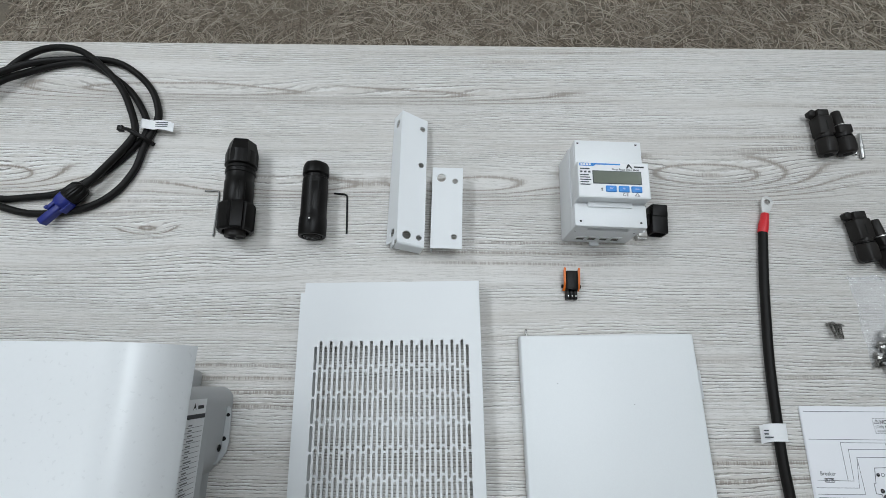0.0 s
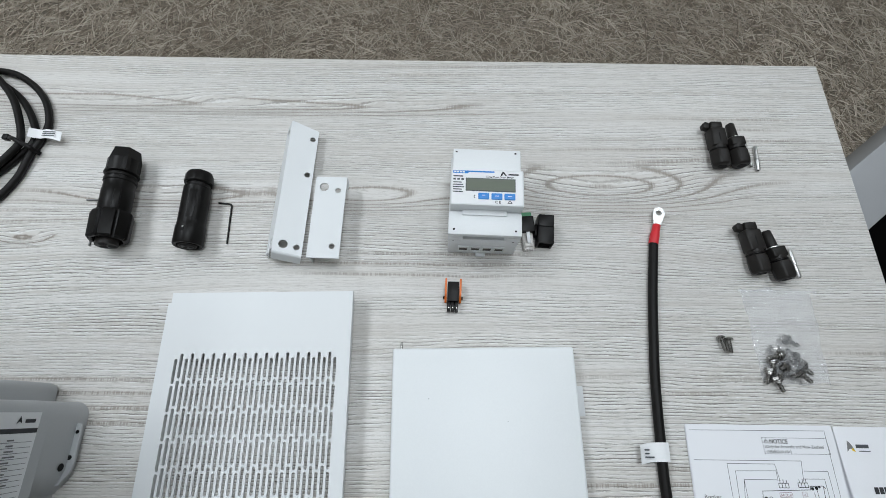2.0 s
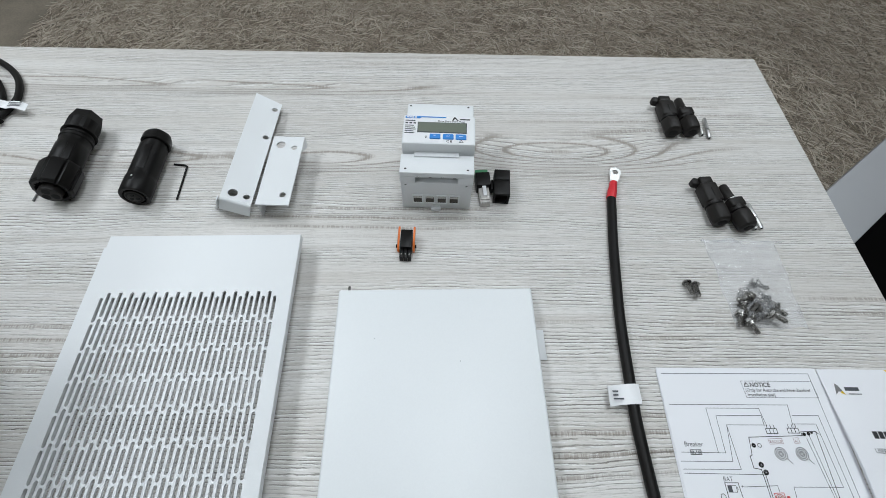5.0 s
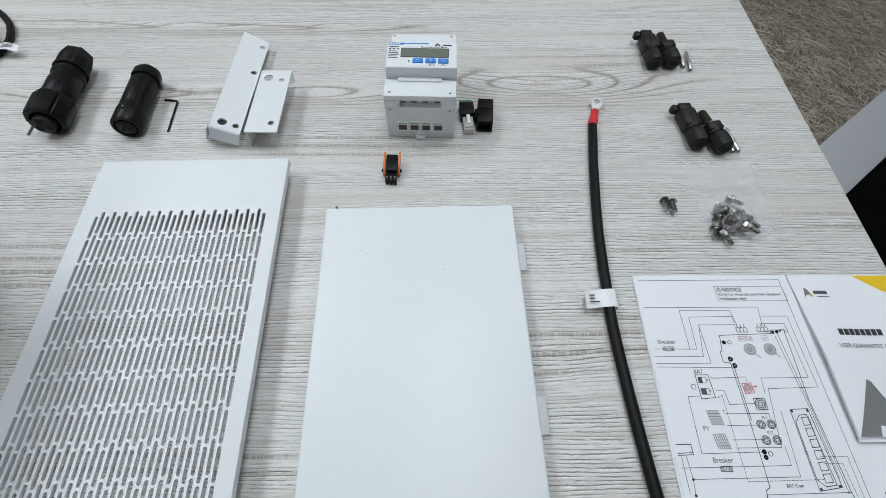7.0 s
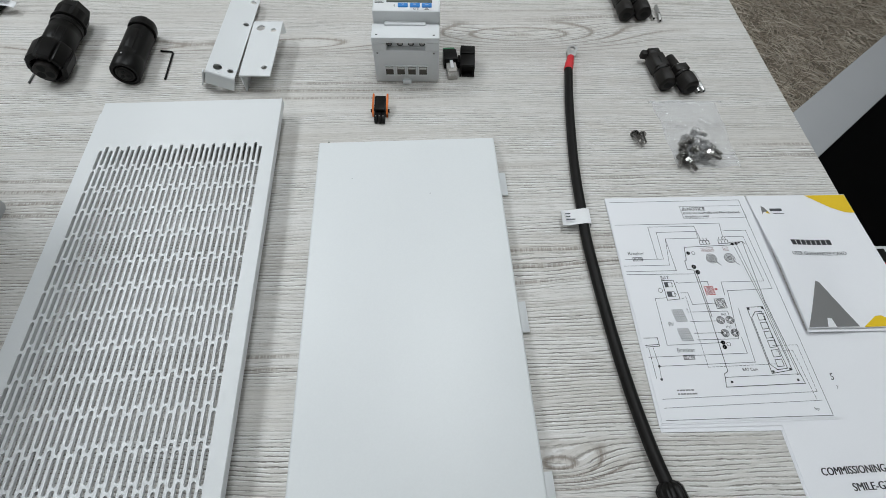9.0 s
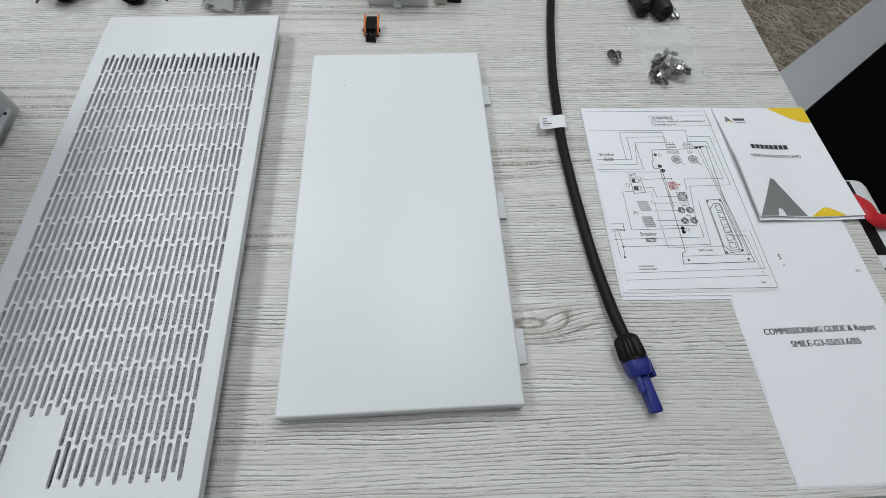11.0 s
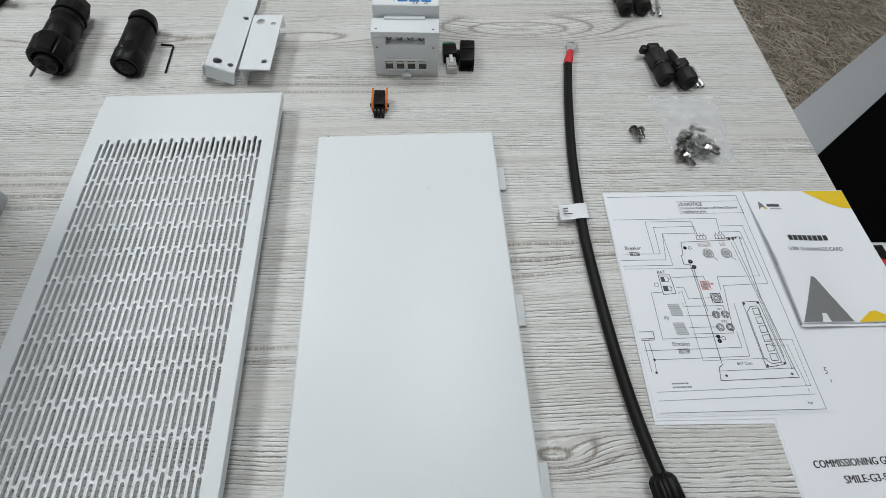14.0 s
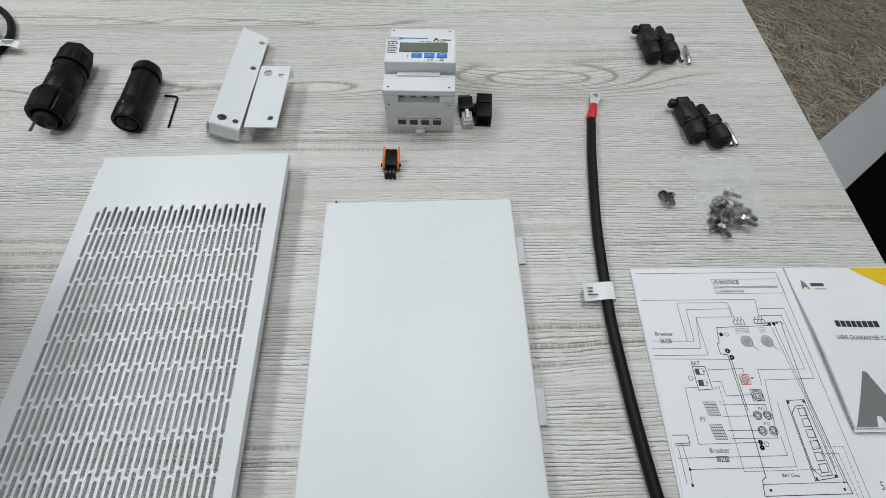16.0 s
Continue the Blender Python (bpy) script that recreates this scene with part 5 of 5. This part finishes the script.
def wiring_sheet():
    """Stack of instruction sheets, the top one printed with a wiring diagram."""
    c = thing("wiring_sheets", pose(0.1465, 0.4092, T), "stack of white instruction sheets with a printed wiring diagram", "instruction sheets")
    sheet("sheet", c, 0.1520, 0.2225, 0.0002, 0.0005, (0.0018, -0.0046), -1.0)
    sheet("sheet", c, 0.1520, 0.2210, 0.0009, 0.0005, (-0.0004, -0.0030), -0.6)
    sheet("sheet", c, 0.1480, 0.2210, 0.0016, 0.0003, (-0.0004, -0.0008), -0.1)
    top = sheet("diagram_page", c, 0.1478, 0.2205, 0.0021, 0.0003, (0, 0), 0, "white page with a line diagram")
    z = 0.00255
    thin = [
        [(0.0015, 0.0055), (0.1375, 0.005), (0.1395, 0.219), (0.0015, 0.2185)],
        [(0.0025, 0.072), (0.0395, 0.0725), (0.0405, 0.0425), (0.0805, 0.042), (0.0805, 0.051)],
        [(0.0335, 0.072), (0.0335, 0.036), (0.0805, 0.036), (0.0825, 0.051)],
        [(0.0, 0.079), (0.0435, 0.079), (0.0475, 0.05), (0.0800, 0.05)], [(0.0475, 0.05), (0.0485, 0.085), (0.0005, 0.085)],
        [(0.0005, 0.088), (0.0695, 0.089)], [(0.0015, 0.033), (0.1075, 0.033), (0.1055, 0.051)],
        [(0.1085, 0.042), (0.1315, 0.042), (0.1335, 0.106), (0.0905, 0.107), (0.0845, 0.153), (0.0475, 0.153)],
        [(0.0695, 0.156), (0.0195, 0.157), (0.0205, 0.113), (0.0315, 0.1125)],
        [(0.1055, 0.049), (0.1265, 0.049), (0.1285, 0.098), (0.0875, 0.098), (0.0865, 0.111)],
        [(0.0465, 0.098), (0.0745, 0.097), (0.0745, 0.101)], [(0.0455, 0.108), (0.0525, 0.108), (0.0535, 0.1198), (0.0745, 0.119)],
        [(0.0465, 0.127), (0.0835, 0.127), (0.0835, 0.131)], [(0.0465, 0.136), (0.0725, 0.136)], [(0.0465, 0.147), (0.0725, 0.147)],
        [(0.0005, 0.167), (0.0875, 0.166), (0.0875, 0.152)], [(0.0075, 0.175), (0.0915, 0.174), (0.0945, 0.125)],
        [(0.0025, 0.159), (0.0025, 0.185)], [(0.0065, 0.159), (0.0075, 0.175), (0.0065, 0.186)],
        [(0.1135, 0.061), (0.1195, 0.121), (0.1215, 0.175)], [(0.1165, 0.0575), (0.1205, 0.115), (0.1245, 0.185)],
        [(0.0615, 0.186), (0.1265, 0.185)],
    ]
    for p in thin:
        part("wire_line", strokes([down(p)], 0.00042, z), INK_GREY, top, smooth=False)
    for p in ([(0.0725, 0.012), (0.1375, 0.012), (0.1385, 0.0266), (0.0735, 0.0268), (0.0725, 0.012)], [(0.0455, 0.114), (0.0495, 0.112), (0.0495, 0.177), (0.1105, 0.176)],
              [(0.1125, 0.16), (0.1345, 0.16), (0.1345, 0.2), (0.0025, 0.202)], [(0.1135, 0.165), (0.1285, 0.165), (0.1315, 0.206)], [(0.0025, 0.209), (0.1355, 0.207)]):
        part("dashed_line", strokes(dashes(down(p)), 0.00042, z), INK_GREY, top, smooth=False)
    bold = [
        [(0.0635, 0.060), (0.1105, 0.0585), (0.1105, 0.0555), (0.1235, 0.055), (0.1255, 0.0575)],
        [(0.0635, 0.060), (0.0615, 0.074), (0.0595, 0.075), (0.0595, 0.084), (0.0655, 0.085), (0.0660, 0.130), (0.0650, 0.181), (0.0615, 0.183), (0.0595, 0.194), (0.1275, 0.193), (0.1265, 0.185), (0.1235, 0.1855)],
        [(0.0675, 0.089), (0.0675, 0.132)], [(0.1235, 0.055), (0.1215, 0.117), (0.1265, 0.186)],
        [(0.0315, 0.095), (0.0425, 0.095), (0.0435, 0.114), (0.0315, 0.115), (0.0315, 0.095)],
        [(0.1025, 0.124), (0.1175, 0.1235), (0.1210, 0.1815), (0.1025, 0.184), (0.1025, 0.124)],
        [(0.1085, 0.1285), (0.1145, 0.1280), (0.1175, 0.180), (0.1085, 0.181), (0.1035, 0.176), (0.1035, 0.134), (0.1085, 0.1285)],
        [(0.0005, 0.150), (0.0125, 0.150), (0.0125, 0.1575), (0.0005, 0.158)], [(0.0005, 0.1565), (0.0125, 0.1560)],
    ]
    for k in range(6):
        v = 0.1305 + k * 0.0084
        bold.append([(0.1095, v), (0.1155, v - 0.0005), (0.1155, v + 0.0055), (0.1095, v + 0.006), (0.1095, v)])
    for u, v in ((0.0805, 0.053), (0.0995, 0.0525)):
        bold.append([(u, v), (u + 0.0095, v), (u + 0.0095, v + 0.004), (u, v + 0.004), (u, v)])
        bold += [[(u + 0.0032 * k, v), (u + 0.0032 * k, v + 0.004)] for k in (1, 2)]
        bold += [[(u + 0.0016 + 0.0032 * k, v), (u + 0.0016 + 0.0032 * k, v - 0.003)] for k in range(3)]
    for u, v in ((0.0145, 0.072), (0.0355, 0.168)):
        bold.append([(u - 0.0045, v - 0.0018), (u + 0.0045, v - 0.0018), (u + 0.0045, v + 0.0018), (u - 0.0045, v + 0.0018), (u - 0.0045, v - 0.0018)])
        bold += [circle(u - 0.0028, v, 0.0009, 10), circle(u + 0.0028, v, 0.0009, 10), [(u - 0.001, v + 0.0012), (u + 0.001, v - 0.0012)]]
    for p in bold:
        part("outline", strokes([down(p)], 0.00055, z), INK, top, smooth=False)
    rings = []
    for u, v, r in ((0.0865, 0.073, 0.0050), (0.1045, 0.073, 0.0050), (0.0795, 0.1195, 0.0042), (0.0742, 0.1355, 0.0034), (0.0826, 0.1355, 0.0034), (0.0742, 0.1475, 0.0034), (0.0832, 0.1475, 0.0034),
                    (0.0695, 0.156, 0.0016), (0.0695, 0.160, 0.0016), (0.0665, 0.0815, 0.0019), (0.0685, 0.0872, 0.0019), (0.0655, 0.0665, 0.0015), (0.1125, 0.0575, 0.0012), (0.1165, 0.0570, 0.0012)):
        rings += [circle(u, v, r), circle(u, v, r * 0.72), circle(u, v, r * 0.4, 12)]
    for u, v in ((0.0865, 0.073), (0.1045, 0.073)):
        rings += [circle(u + 0.0016 * math.cos(a), v + 0.0016 * math.sin(a), 0.0006, 8) for a in (0.3, 1.9, 3.4, 4.9)]
        rings.append([(u + 0.004, v + 0.004), (u + 0.007, v + 0.0075)])
    rings.append([(0.0749, 0.115), (0.0841, 0.1148), (0.0843, 0.124), (0.0750, 0.1242), (0.0749, 0.115)])
    for p in rings:
        part("socket_ring", strokes([down(p)], 0.0005, z + 0.0001), INK, top, smooth=False)
    dots = []
    for u, v in ((0.1035, 0.1255), (0.1165, 0.1250), (0.1040, 0.1825), (0.1195, 0.1808), (0.0075, 0.175), (0.0065, 0.186), (0.0655, 0.190), (0.1225, 0.190), (0.1195, 0.0560)):
        dots.append(down(circle(u, v, 0.0011, 12)[:-1]))
    for p in dots:
        part("dot_mark", flat([p], z + 0.0001), INK, top, smooth=False)
    red = [circle(0.0735, 0.1065, r) for r in (0.0034, 0.0022, 0.0010)] + [[(0.0695, 0.1025), (0.0775, 0.1022), (0.0778, 0.1105), (0.0697, 0.1108), (0.0695, 0.1025)]]
    part("red_socket", strokes([down(p) for p in red], 0.0005, z + 0.0001), INK_RED, top, "red socket drawing", smooth=False)
    part("red_label_bar", flat([down(rect(0.0790, 0.1045, 0.0815, 0.1058))], z), INK_RED, top, smooth=False)
    grids = []
    for u, v in ((0.0325, 0.1245), (0.0325, 0.1425)):
        for k in range(7):
            grids.append([(u + 0.0016 * k, v), (u + 0.0018 + 0.0016 * k, v + 0.011)])
        for k in range(6):
            grids.append([(u + 0.00036 * k, v + 0.0022 * k), (u + 0.0098 + 0.00036 * k, v + 0.0022 * k)])
    part("solar_panel_drawing", strokes([down(p) for p in grids], 0.00042, z), INK_GREY, top, smooth=False)
    cells = []
    for v in (0.0970, 0.1065):
        cells += [[(0.0332, v), (0.0400, v), (0.0400, v + 0.0048), (0.0332, v + 0.0048), (0.0332, v)], [(0.0403, v + 0.0016), (0.0410, v + 0.0016), (0.0410, v + 0.0032)]]
    cells += [circle(0.0275, 0.105, 0.0020, 14), circle(0.0680 + 0.0060, 0.1575, 0.0017, 14), circle(0.0705, 0.0665, 0.0016, 14)]
    for p in cells:
        part("battery_outline", strokes([down(p)], 0.0004, z), INK, top, smooth=False)
    part("battery_fill", flat([down(rect(0.0334, 0.0972, 0.0365, 0.1016)), down(rect(0.0334, 0.1067, 0.0375, 0.1111))], z), INK_GREY, top, smooth=False)
    tri = [(0.0742, 0.0168), (0.0786, 0.0168), (0.0764, 0.0130), (0.0742, 0.0168)]
    part("warning_triangle", strokes([down(tri), down([(0.0764, 0.0142), (0.0764, 0.0155)])], 0.0005, z), INK, top, smooth=False)
    frames = [[(0.0795, 0.0613), (0.0915, 0.0608), (0.0918, 0.0650), (0.0798, 0.0655), (0.0795, 0.0613)], [(0.1015, 0.0605), (0.1062, 0.0603), (0.1064, 0.0645), (0.1017, 0.0648), (0.1015, 0.0605)]]
    part("name_frame", strokes([down(p) for p in frames], 0.0003, z), INK_ROSE, top, smooth=False)
    for s, size, u, v, b, q, ink in (("NOTICE", 0.0055, 0.0797, 0.0172, 0.00012, 0.92, INK), ("(Only for Australia and New Zealand", 0.0040, 0.0742, 0.0214, 0.00002, 0.98, INK), ("installation site)", 0.0040, 0.0752, 0.0256, 0.00002, 0.98, INK),
                                 ("Breaker", 0.0056, 0.0060, 0.0675, 0, 0.90, INK_GREY), ("BAT", 0.0052, 0.0310, 0.0940, 0, 0.85, INK_GREY), ("PV", 0.0056, 0.0258, 0.1400, 0, 0.80, INK_GREY), ("Breaker", 0.0056, 0.0265, 0.1635, 0, 0.90, INK_GREY),
                                 ("BAT Com", 0.0036, 0.0780, 0.1812, 0.00003, 0.9, INK), ("BACKUP", 0.0036, 0.0803, 0.0645, 0, 0.80, INK_ROSE), ("AC", 0.0032, 0.1022, 0.0640, 0, 0.8, INK_ROSE),
                                 ("PV1", 0.0034, 0.0765, 0.1315, 0, 0.9, INK_GREY), ("PV2", 0.0034, 0.0770, 0.1432, 0, 0.9, INK_GREY), ("Page", 0.0030, 0.1260, 0.2145, 0, 0.8, INK_GREY), ("+", 0.004, 0.0440, 0.0990, 0, 1, INK_GREY), ("+", 0.004, 0.0455, 0.1260, 0, 1, INK_GREY)):
        lettering(s, size, top, u + 0.0022, -v, z + 0.0001, ink, 0, b, squeeze=q)
    tiny = [rect(0.0170 + k * 0.0024, 0.1948 + r * 0.0030, 0.0187 + k * 0.0024 + 0.0004 * (k % 2), 0.1960 + r * 0.0030) for r in (0, 1) for k in range(6 + r)]
    part("small_print", flat([down(p) for p in tiny], z), PRINT_PALE, top, "unreadable small print", smooth=False)


wiring_sheet()
commissioning_guide()
guarantee_card()
carpet()
